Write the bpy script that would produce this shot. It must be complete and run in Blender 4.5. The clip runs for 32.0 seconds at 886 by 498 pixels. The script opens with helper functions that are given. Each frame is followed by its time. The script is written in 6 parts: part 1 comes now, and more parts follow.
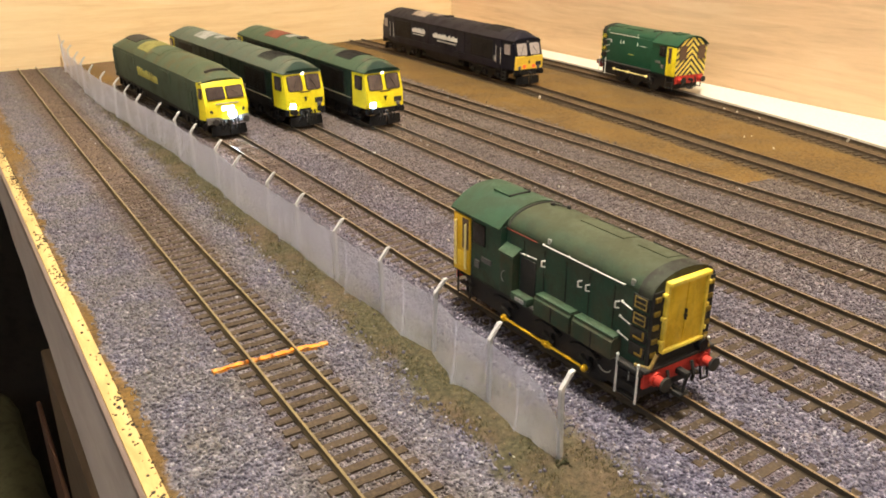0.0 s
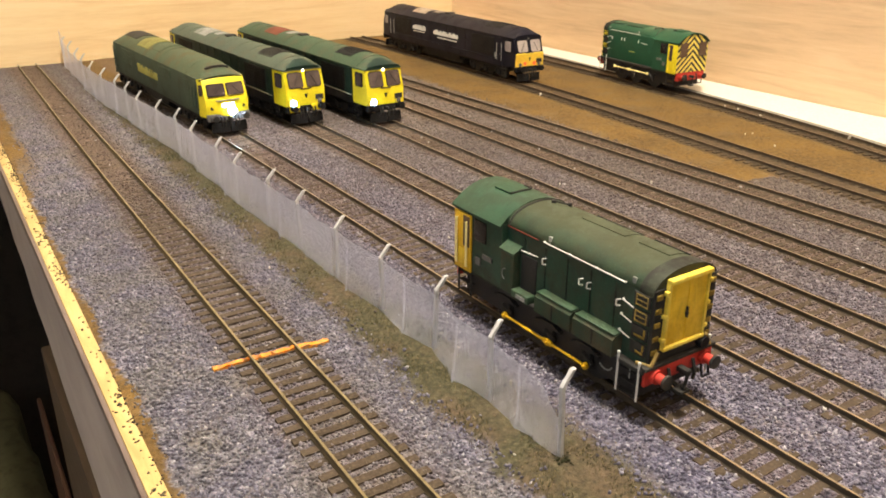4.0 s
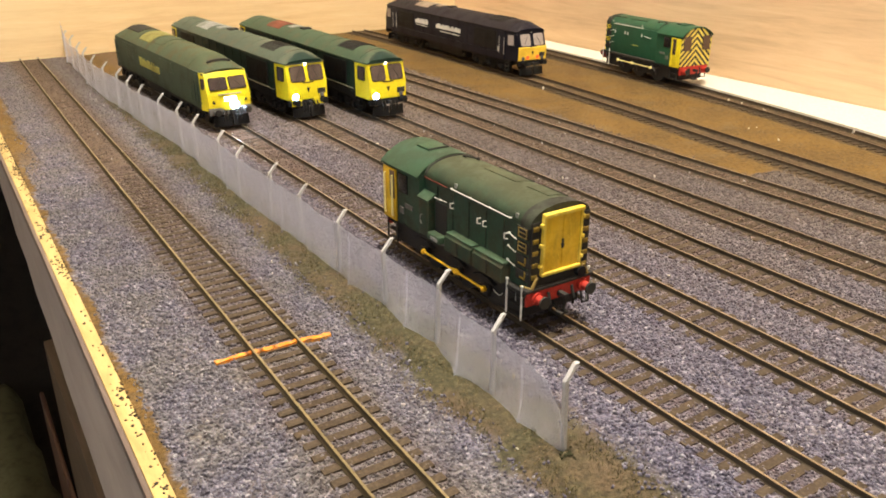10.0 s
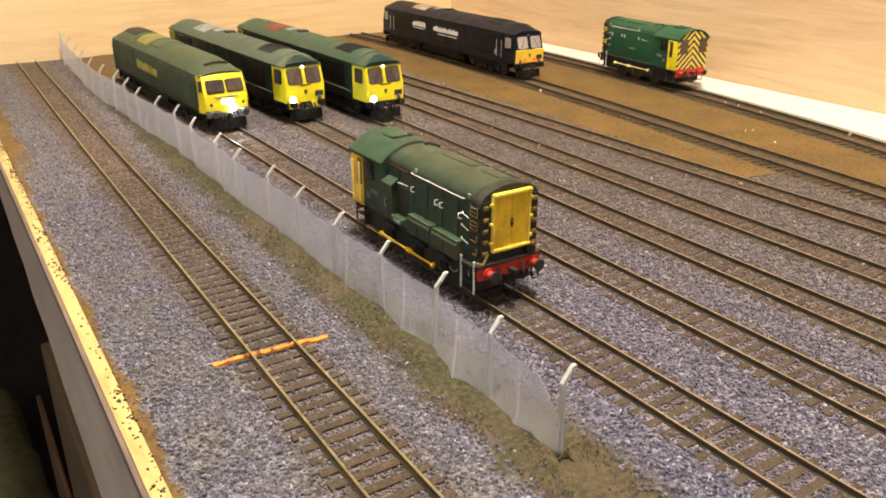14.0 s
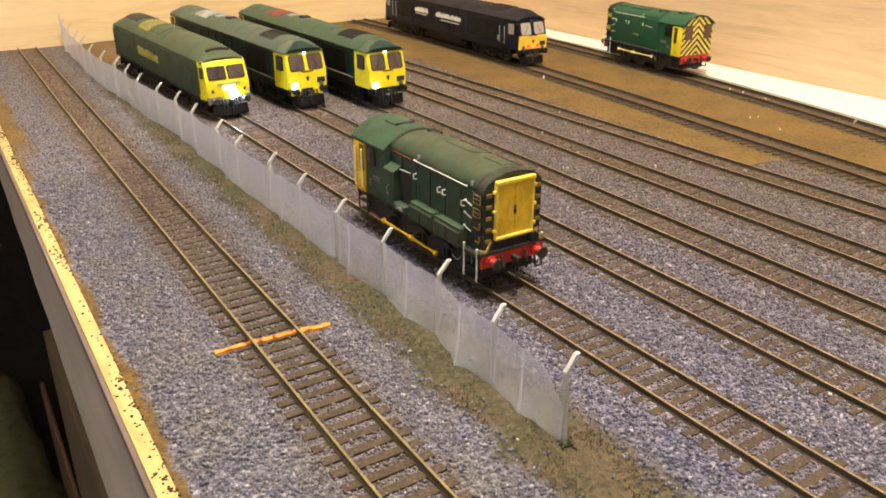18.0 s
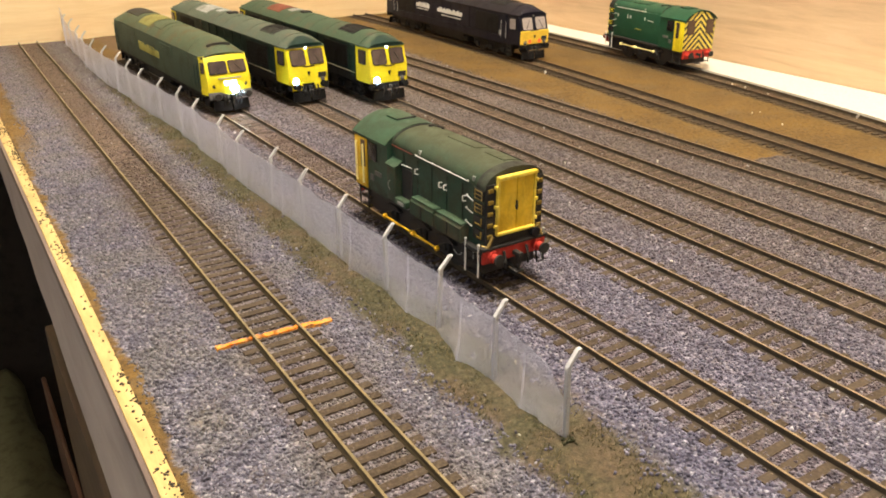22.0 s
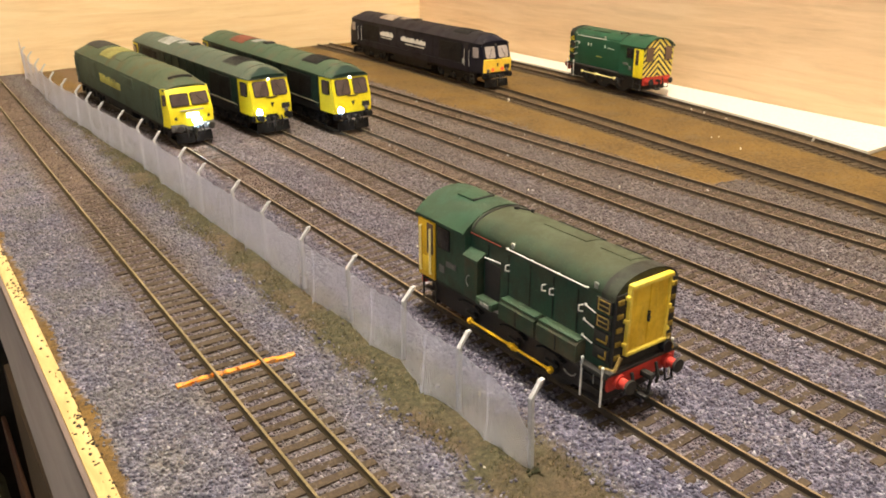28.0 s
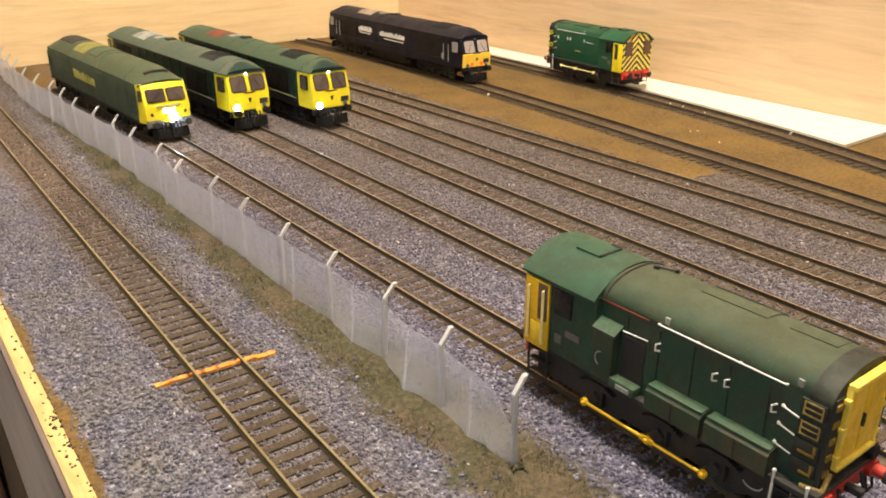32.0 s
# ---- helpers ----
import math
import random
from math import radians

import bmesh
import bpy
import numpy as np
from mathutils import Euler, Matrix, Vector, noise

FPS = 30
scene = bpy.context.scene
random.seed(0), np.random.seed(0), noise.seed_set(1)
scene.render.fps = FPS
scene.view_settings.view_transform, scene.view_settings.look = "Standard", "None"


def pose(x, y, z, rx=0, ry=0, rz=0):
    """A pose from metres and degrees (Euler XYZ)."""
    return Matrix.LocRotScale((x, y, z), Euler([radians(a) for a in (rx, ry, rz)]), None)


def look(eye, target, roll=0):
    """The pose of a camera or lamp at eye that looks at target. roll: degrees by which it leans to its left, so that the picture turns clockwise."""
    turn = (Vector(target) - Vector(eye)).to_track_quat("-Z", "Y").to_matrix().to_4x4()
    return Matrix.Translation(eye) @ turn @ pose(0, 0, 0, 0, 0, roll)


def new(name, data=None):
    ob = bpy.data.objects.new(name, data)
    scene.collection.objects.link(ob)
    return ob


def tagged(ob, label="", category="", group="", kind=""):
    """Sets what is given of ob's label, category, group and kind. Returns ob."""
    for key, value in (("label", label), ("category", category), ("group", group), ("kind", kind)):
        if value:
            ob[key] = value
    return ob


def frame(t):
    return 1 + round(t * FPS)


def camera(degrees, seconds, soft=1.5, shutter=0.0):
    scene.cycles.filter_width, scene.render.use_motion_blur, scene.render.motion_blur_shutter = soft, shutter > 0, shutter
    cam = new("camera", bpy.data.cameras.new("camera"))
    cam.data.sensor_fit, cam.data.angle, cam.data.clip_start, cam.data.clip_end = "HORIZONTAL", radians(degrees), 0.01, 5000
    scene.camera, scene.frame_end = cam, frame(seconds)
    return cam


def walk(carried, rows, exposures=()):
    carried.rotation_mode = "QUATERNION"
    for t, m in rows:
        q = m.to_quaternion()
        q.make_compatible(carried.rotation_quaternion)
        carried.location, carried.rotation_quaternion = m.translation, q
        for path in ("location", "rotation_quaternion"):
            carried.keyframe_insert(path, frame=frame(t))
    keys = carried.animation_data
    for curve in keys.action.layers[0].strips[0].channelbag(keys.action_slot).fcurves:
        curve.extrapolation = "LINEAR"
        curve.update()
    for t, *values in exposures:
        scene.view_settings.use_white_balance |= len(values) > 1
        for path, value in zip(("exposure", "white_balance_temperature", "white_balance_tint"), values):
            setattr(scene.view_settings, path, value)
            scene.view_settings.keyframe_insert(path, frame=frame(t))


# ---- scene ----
import itertools

# ---------------------------------------------------------------- camera
cam = camera(57.87, 32.0, soft=1.8)
# seconds, x, y, z, yaw, pitch, roll
PATH = [
    (0, -0.0871, -0.0013, 0.1547, -32.531, -22.678, -0.045),
    (0.5, -0.0870, -0.0011, 0.1545, -32.490, -22.803, -0.026),
    (1, -0.0871, -0.0008, 0.1541, -32.426, -22.910, -0.074),
    (1.5, -0.0872, -0.0008, 0.1544, -32.379, -22.981, -0.072),
    (2, -0.0868, -0.0005, 0.1539, -32.322, -23.140, -0.034),
    (2.5, -0.0873, -0.0011, 0.1546, -32.417, -22.807, -0.018),
    (3, -0.0873, -0.0011, 0.1545, -32.450, -22.815, -0.086),
    (3.5, -0.0872, -0.0010, 0.1547, -32.490, -22.840, -0.081),
    (5.5, -0.0868, -0.0002, 0.1541, -32.458, -23.148, -0.099),
    (6, -0.0869, -0.0002, 0.1539, -32.342, -23.193, -0.087),
    (6.5, -0.0870, -0.0005, 0.1543, -32.412, -23.042, -0.121),
    (7, -0.0868, -0.0005, 0.1543, -32.461, -23.018, -0.034),
    (7.5, -0.0870, -0.0006, 0.1543, -32.579, -22.813, -0.099),
    (8, -0.0868, -0.0002, 0.1541, -32.449, -23.150, -0.118),
    (8.5, -0.0868, -0.0001, 0.1540, -32.457, -23.238, -0.038),
    (9, -0.0867, -0.0002, 0.1541, -32.337, -23.358, -0.019),
    (9.5, -0.0869, 0.0003, 0.1538, -32.266, -23.434, -0.091),
    (10, -0.0868, -0.0000, 0.1539, -32.339, -23.264, -0.074),
    (10.5, -0.0867, -0.0002, 0.1542, -32.378, -23.354, -0.063),
    (11, -0.0863, 0.0001, 0.1539, -32.475, -23.343, -0.029),
    (11.5, -0.0865, 0.0002, 0.1537, -32.434, -23.362, -0.091),
    (12, -0.0869, -0.0000, 0.1537, -32.405, -23.301, -0.080),
    (12.5, -0.0867, -0.0001, 0.1541, -32.389, -23.333, -0.088),
    (13, -0.0869, -0.0000, 0.1539, -32.287, -23.370, -0.093),
    (13.5, -0.0870, -0.0002, 0.1541, -32.295, -23.328, -0.101),
    (14, -0.0869, -0.0003, 0.1540, -32.515, -23.087, -0.106),
    (14.5, -0.0865, 0.0002, 0.1538, -32.690, -23.132, -0.145),
    (16.5, -0.0863, 0.0013, 0.1534, -32.345, -23.988, -0.139),
    (17, -0.0864, 0.0008, 0.1532, -32.310, -23.680, -0.079),
    (17.5, -0.0861, 0.0015, 0.1529, -32.311, -24.057, -0.204),
    (18, -0.0861, 0.0012, 0.1533, -32.342, -23.987, -0.080),
    (18.5, -0.0862, 0.0010, 0.1535, -32.244, -24.041, -0.078),
    (19, -0.0863, 0.0008, 0.1535, -32.297, -23.857, -0.089),
    (19.5, -0.0863, 0.0012, 0.1532, -32.280, -23.914, -0.103),
    (20, -0.0863, 0.0010, 0.1536, -32.294, -23.879, -0.087),
    (20.5, -0.0863, 0.0009, 0.1533, -32.352, -23.884, -0.071),
    (21, -0.0861, 0.0012, 0.1534, -32.382, -23.921, -0.110),
    (21.5, -0.0862, 0.0012, 0.1532, -32.443, -23.911, -0.074),
    (22, -0.0860, 0.0016, 0.1531, -32.255, -24.314, -0.064),
    (22.5, -0.0857, 0.0013, 0.1534, -32.439, -23.961, -0.040),
    (23, -0.0859, 0.0015, 0.1532, -32.335, -24.184, -0.064),
    (23.5, -0.0855, 0.0021, 0.1526, -32.393, -24.348, -0.105),
    (24, -0.0853, 0.0021, 0.1531, -32.413, -24.440, -0.039),
    (24.5, -0.0853, 0.0021, 0.1530, -32.425, -24.394, -0.039),
    (25, -0.0856, 0.0015, 0.1533, -32.625, -23.918, -0.093),
    (25.5, -0.0856, 0.0007, 0.1536, -33.076, -23.143, -0.052),
    (27.5, -0.0835, 0.0005, 0.1545, -34.809, -21.914, 0.007),
    (28, -0.0829, 0.0009, 0.1550, -34.623, -22.513, 0.119),
    (28.5, -0.0830, 0.0013, 0.1548, -34.760, -22.435, -0.044),
    (29, -0.0822, 0.0022, 0.1541, -34.993, -22.738, -0.018),
    (29.5, -0.0820, 0.0030, 0.1542, -35.201, -23.160, -0.043),
    (30, -0.0817, 0.0029, 0.1541, -35.595, -22.845, -0.019),
    (30.5, -0.0818, 0.0031, 0.1537, -35.693, -22.892, -0.086),
    (31, -0.0818, 0.0029, 0.1543, -36.080, -22.678, -0.055),
    (31.5, -0.0821, 0.0028, 0.1543, -36.262, -22.672, -0.085),
    (32, -0.0821, 0.0029, 0.1542, -36.103, -22.842, -0.024),
]
walk(cam, [(t, pose(x, y, z, 90 + pitch, roll, yaw)) for t, x, y, z, yaw, pitch, roll in PATH],
     exposures=[(0.0, 0.0), (32.0, 0.0)])

# ---------------------------------------------------------------- light
world = bpy.data.worlds.new("room_air")
world.use_nodes = True
scene.world = world
world.node_tree.nodes["Background"].inputs[0].default_value = (1.0, 0.86, 0.7, 1)
world.node_tree.nodes["Background"].inputs[1].default_value = 0.035


# one bare bulb that hangs over the layout
bulb = bpy.data.lights.new("ceiling_lamp_light", "POINT")
bulb.shadow_soft_size, bulb.energy, bulb.color = 0.045, 82.0, (1.0, 0.900, 0.758)
new("ceiling_lamp_light", bulb).matrix_world = pose(0.075, 0.12, 1.22)
# cool fill light from the left, set in an added, unseen window opening
cool_fill = bpy.data.lights.new("cool_fill_light", "AREA")
cool_fill.shape, cool_fill.size, cool_fill.size_y, cool_fill.energy, cool_fill.color = "RECTANGLE", 1.16, 0.96, 7.8, (0.62, 0.78, 1.0)
new("cool_fill_light", cool_fill).matrix_world = look((-2.205, -0.3, 0.5), (0, -0.3, 0.5))

# ---------------------------------------------------------------- materials
class Nodes:
    """A material's node tree with short calls."""

    def __init__(self, name):
        self.mat = bpy.data.materials.new(name)
        self.mat.use_nodes = True
        self.tree = self.mat.node_tree
        self.bsdf = self.tree.nodes["Principled BSDF"]

    def add(self, kind):
        return self.tree.nodes.new(kind)

    def link(self, a, b):
        self.tree.links.new(a, b)

    def coords(self):
        return self.add("ShaderNodeTexCoord").outputs["Object"]

    def noise(self, scale, detail=4, rough=0.6, vector=None, distortion=0.0):
        n = self.add("ShaderNodeTexNoise")
        n.inputs["Scale"].default_value, n.inputs["Detail"].default_value = scale, detail
        n.inputs["Roughness"].default_value = rough
        n.inputs["Distortion"].default_value = distortion
        self.link(vector or self.coords(), n.inputs["Vector"])
        return n.outputs["Fac"]

    def voronoi(self, scale, feature="F1", vector=None):
        n = self.add("ShaderNodeTexVoronoi")
        n.feature = feature
        n.inputs["Scale"].default_value = scale
        self.link(vector or self.coords(), n.inputs["Vector"])
        return n

    def ramp(self, fac, stops, interp="LINEAR"):
        n = self.add("ShaderNodeValToRGB")
        n.color_ramp.interpolation = interp
        while len(n.color_ramp.elements) < len(stops):
            n.color_ramp.elements.new(0.5)
        for e, (at, colour) in zip(n.color_ramp.elements, stops):
            e.position = at
            e.color = (*colour, 1) if len(colour) == 3 else colour
        self.link(fac, n.inputs[0])
        return n.outputs["Color"]

    def mix(self, fac, a, b, blend="MIX"):
        n = self.add("ShaderNodeMix")
        n.data_type = "RGBA"
        n.blend_type = blend
        for socket, value in ((n.inputs[0], fac), (n.inputs[6], a), (n.inputs[7], b)):
            if isinstance(value, (int, float)):
                socket.default_value = value
            elif isinstance(value, tuple):
                socket.default_value = (*value, 1)
            else:
                self.link(value, socket)
        return n.outputs[2]

    def math(self, op, a, b=0.0, c=None, clamp=False):
        n = self.add("ShaderNodeMath")
        n.operation = op
        n.use_clamp = clamp
        for socket, value in zip(n.inputs, (a, b, c)):
            if isinstance(value, (int, float)):
                socket.default_value = value
            elif value is not None:
                self.link(value, socket)
        return n.outputs[0]

    def step(self, value, low, high):
        n = self.add("ShaderNodeMapRange")
        n.interpolation_type = "SMOOTHSTEP"
        self.link(value, n.inputs[0])
        n.inputs[1].default_value, n.inputs[2].default_value = low, high
        return n.outputs[0]

    def bump(self, height, distance, strength=1.0):
        n = self.add("ShaderNodeBump")
        n.inputs["Strength"].default_value, n.inputs["Distance"].default_value = strength, distance
        self.link(height, n.inputs["Height"])
        self.link(n.outputs[0], self.bsdf.inputs["Normal"])

    def finish(self, colour=None, rough=0.6, metal=0.0, spec=0.5):
        if isinstance(colour, tuple):
            self.bsdf.inputs["Base Color"].default_value = (*colour, 1)
        elif colour is not None:
            self.link(colour, self.bsdf.inputs["Base Color"])
        if isinstance(rough, (int, float)):
            self.bsdf.inputs["Roughness"].default_value = rough
        else:
            self.link(rough, self.bsdf.inputs["Roughness"])
        self.bsdf.inputs["Metallic"].default_value = metal
        self.bsdf.inputs["Specular IOR Level"].default_value = spec
        return self.mat


def paint(name, colour, rough=0.5, dirt=(0.05, 0.035, 0.02), amount=0.35, spec=0.4, grain=0.15):
    """Model paint, weathered at two scales: broad dirt and fine mottling."""
    n = Nodes(name)
    broad = n.step(n.noise(70, 5, 0.65), 0.45, 0.75)
    fine = n.noise(900, 3, 0.7)
    lighter = tuple(min(1, c * (1 + grain)) for c in colour)
    darker = tuple(c * (1 - grain) for c in colour)
    base = n.ramp(fine, [(0.3, darker), (0.7, lighter)])
    mixed = n.mix(n.math("MULTIPLY", broad, amount), base, dirt)
    n.bump(fine, 0.00005, 0.4)
    r = n.math("ADD", n.math("MULTIPLY", broad, 0.25), rough)
    return n.finish(mixed, r, spec=spec)


def plain(name, colour, rough=0.6, metal=0.0, spec=0.4):
    n = Nodes(name)
    fine = n.noise(500, 3, 0.7)
    n.bump(fine, 0.00004, 0.4)
    return n.finish(n.ramp(fine, [(0.3, tuple(c * 0.85 for c in colour)), (0.7, tuple(min(1, c * 1.12) for c in colour))]), rough, metal, spec)


def glow(name, colour, strength, base=(0.9, 0.9, 0.9)):
    n = Nodes(name)
    n.bsdf.inputs["Emission Color"].default_value = (*colour, 1)
    n.bsdf.inputs["Emission Strength"].default_value = strength
    return n.finish(base, 0.3)


def stone_colours(n, cell):
    """Grey, lilac and pale chips, picked cell by cell."""
    split = n.add("ShaderNodeSeparateColor")
    n.link(cell, split.inputs[0])
    return n.ramp(split.outputs[0], [
        (0.0, (0.073, 0.067, 0.095)), (0.22, (0.102, 0.095, 0.140)), (0.45, (0.146, 0.137, 0.200)),
        (0.62, (0.174, 0.163, 0.215)), (0.80, (0.223, 0.210, 0.275)), (0.93, (0.280, 0.269, 0.326)), (1.0, (0.435, 0.425, 0.471))])


def yard_dust(n, colour):
    """Brown dust that settles thicker towards the far earth banks."""
    xyz = n.add("ShaderNodeSeparateXYZ")
    n.link(n.coords(), xyz.inputs[0])
    way = n.math("ADD", n.math("MULTIPLY", xyz.outputs[1], 0.6), n.math("MULTIPLY", xyz.outputs[0], 1.6))
    way = n.math("ADD", way, n.math("MULTIPLY", n.math("SUBTRACT", n.noise(16, 4, 0.65), 0.5), 0.35))
    colour = n.mix(n.math("MULTIPLY", n.step(way, 0.12, 0.76), 0.70), colour, (0.162, 0.119, 0.072))
    # the siding's side was laid with a greyer, dustier mix, in patches
    siding = n.math("SUBTRACT", 1.0, n.step(xyz.outputs[0], 0.022, 0.040))
    pale = n.math("ADD", 0.18, n.math("MULTIPLY", n.step(n.noise(38, 4, 0.65), 0.38, 0.66), 0.42))
    return n.mix(n.math("MULTIPLY", siding, pale), colour, n.ramp(n.noise(520, 3, 0.7), [(0.3, (0.112, 0.102, 0.088)), (0.55, (0.205, 0.186, 0.160)), (0.75, (0.285, 0.262, 0.232))]))


def track_dust(n, colour):
    """Brown brake dust in the track beds, thicker down the yard."""
    xyz = n.add("ShaderNodeSeparateXYZ")
    n.link(n.coords(), xyz.inputs[0])
    x, y = xyz.outputs[0], xyz.outputs[1]
    uneven = n.noise(48, 5, 0.7)
    bed = 0.0
    for at, slope in ((0.0, 0.0), (0.1015, -0.0195), (0.153, -0.006), (0.2045, -0.003), (0.255, -0.004), (0.317, -0.031)):
        centre = n.math("ADD", n.math("MULTIPLY", y, slope), at)
        off = n.math("ABSOLUTE", n.math("SUBTRACT", x, centre))
        off = n.math("ADD", off, n.math("MULTIPLY", n.math("SUBTRACT", uneven, 0.5), 0.012))
        one = n.math("SUBTRACT", 1.0, n.step(off, 0.009, 0.0165 if at else 0.0245))
        bed = one if isinstance(bed, float) else n.math("MAXIMUM", bed, one)
    amount = n.math("ADD", 0.30, n.math("MULTIPLY", n.math("MAXIMUM", n.step(y, 0.25, 0.55), n.step(x, 0.12, 0.30)), 0.42))
    # stones lie in lighter and darker clusters
    colour = n.mix(0.75, colour, n.ramp(n.noise(430, 2, 0.5), [(0.32, (0.50, 0.49, 0.50)), (0.5, (1.0, 1.0, 1.0)), (0.68, (1.22, 1.22, 1.20))]), "MULTIPLY")
    return n.mix(n.math("MULTIPLY", bed, amount), colour, n.ramp(n.noise(260, 5, 0.7), [(0.3, (0.086, 0.052, 0.029)), (0.7, (0.195, 0.126, 0.074))]))


def ground_material():
    n = Nodes("scenic_ground")
    xyz = n.add("ShaderNodeSeparateXYZ")
    n.link(n.coords(), xyz.inputs[0])
    x, y = xyz.outputs[0], xyz.outputs[1]
    wob = n.math("SUBTRACT", n.noise(28, 5, 0.65), 0.5)
    ragged = n.math("SUBTRACT", n.noise(220, 4, 0.7), 0.5)
    shift = n.math("ADD", n.math("MULTIPLY", wob, 0.018), n.math("MULTIPLY", ragged, 0.010))
    xs = n.math("ADD", x, shift)
    ys = n.math("ADD", y, shift)
    cells = n.voronoi(820)
    chips = stone_colours(n, cells.outputs["Color"])
    broad = n.noise(14, 4, 0.6)
    chips = n.mix(0.5, chips, n.ramp(broad, [(0.3, (0.72, 0.70, 0.74)), (0.7, (1.0, 0.98, 0.96))]), "MULTIPLY")
    chips = yard_dust(n, chips)
    # brown scatter earth
    soil_n = n.noise(260, 6, 0.75)
    soil = n.ramp(soil_n, [(0.25, (0.053, 0.032, 0.010)), (0.5, (0.122, 0.073, 0.022)), (0.75, (0.185, 0.118, 0.041))])
    soil = n.mix(n.step(n.noise(22, 4, 0.6), 0.35, 0.7), soil, (0.175, 0.103, 0.026))
    # turf verge: olive to straw
    turf_n = n.noise(420, 6, 0.75)
    turf = n.ramp(turf_n, [(0.25, (0.026, 0.022, 0.011)), (0.5, (0.063, 0.056, 0.028)), (0.75, (0.155, 0.140, 0.080))])
    turf = n.mix(n.step(n.noise(30, 3, 0.6), 0.42, 0.62), turf, n.ramp(turf_n, [(0.25, (0.040, 0.030, 0.016)), (0.75, (0.150, 0.108, 0.066))]))
    # where the earth lies
    beyond = n.step(xs, 0.318, 0.322)
    corner = n.math("MULTIPLY", n.math("SUBTRACT", 1.0, n.step(xs, 0.348, 0.354)), n.math("SUBTRACT", 1.0, n.step(ys, 0.292, 0.300)))
    beyond = n.math("SUBTRACT", beyond, corner, clamp=True)
    rim = n.math("SUBTRACT", 1.0, n.step(xs, -0.0522, -0.0492))
    patch = n.math("MULTIPLY", n.math("SUBTRACT", 1.0, n.step(xs, -0.045, -0.038)), n.step(ys, 0.50, 0.62))
    back_ = n.step(ys, 0.80, 0.86)
    back_ = n.math("MULTIPLY", back_, n.step(xs, 0.03, 0.045))
    earth = n.math("MAXIMUM", n.math("MAXIMUM", beyond, rim), n.math("MAXIMUM", patch, back_))
    # verge band along the fence, wider in front
    near = n.math("SUBTRACT", 1.0, n.step(y, 0.17, 0.33))
    left = n.math("ADD", 0.0305, n.math("MULTIPLY", near, 0.0015))
    right = n.math("ADD", 0.059, n.math("MULTIPLY", near, 0.009))
    inside = n.math("MULTIPLY", n.step(n.math("SUBTRACT", n.math("ADD", xs, n.math("MULTIPLY", wob, 0.022)), left), -0.005, 0.006), n.step(n.math("SUBTRACT", right, n.math("SUBTRACT", xs, n.math("MULTIPLY", wob, 0.022))), -0.006, 0.006))
    inside = n.math("MULTIPLY", inside, n.math("SUBTRACT", 1.0, n.step(ys, 0.72, 0.95)))
    colour = n.mix(earth, chips, soil)
    colour = n.mix(inside, colour, turf)
    colour = track_dust(n, colour)
    # dust between the stones
    dust = n.math("MULTIPLY", n.step(n.noise(45, 4, 0.7), 0.5, 0.75), 0.45)
    colour = n.mix(dust, colour, (0.16, 0.12, 0.075))
    rock = n.math("SUBTRACT", 1.0, cells.outputs["Distance"])
    soft = n.math("MAXIMUM", earth, inside)
    high = n.mix(soft, rock, soil_n)
    n.bump(high, 0.0011, 1.0)
    return n.finish(colour, 0.82, spec=0.25)


def chip_material():
    n = Nodes("ballast_chips")
    geo = n.add("ShaderNodeNewGeometry")
    colour = n.ramp(geo.outputs["Random Per Island"], [
        (0.0, (0.086, 0.078, 0.111)), (0.3, (0.121, 0.113, 0.164)), (0.6, (0.166, 0.156, 0.220)),
        (0.8, (0.220, 0.208, 0.272)), (0.95, (0.299, 0.286, 0.345)), (1.0, (0.477, 0.467, 0.510))])
    colour = track_dust(n, yard_dust(n, colour))
    colour = n.mix(0.35, colour, n.ramp(n.noise(1500, 3, 0.7), [(0.3, (0.500, 0.500, 0.515)), (0.7, (1, 1, 1))]), "MULTIPLY")
    return n.finish(colour, 0.7, spec=0.35)


def wood_material(name, dark, mid, light, along="Y", stretch=14.0, scale=9.0, rough=0.6):
    """Sheet timber with long grain, knots of figure and fine pores."""
    n = Nodes(name)
    m = n.add("ShaderNodeMapping")
    n.link(n.coords(), m.inputs[0])
    m.inputs["Scale"].default_value = {"Y": (stretch, 1, stretch), "X": (1, stretch, stretch), "Z": (stretch, stretch, 1)}[along]
    grain = n.noise(scale, 6, 0.6, m.outputs[0], 0.6)
    fine = n.noise(scale * 9, 4, 0.7, m.outputs[0])
    blot = n.noise(5, 4, 0.6)
    c = n.ramp(grain, [(0.32, dark), (0.5, mid), (0.68, light)])
    c = n.mix(0.25, c, n.ramp(fine, [(0.3, (0.72, 0.66, 0.58)), (0.7, (1, 1, 1))]), "MULTIPLY")
    c = n.mix(n.math("MULTIPLY", n.step(blot, 0.4, 0.75), 0.35), c, light)
    n.bump(fine, 0.0002, 0.3)
    return n.finish(c, rough, spec=0.3)


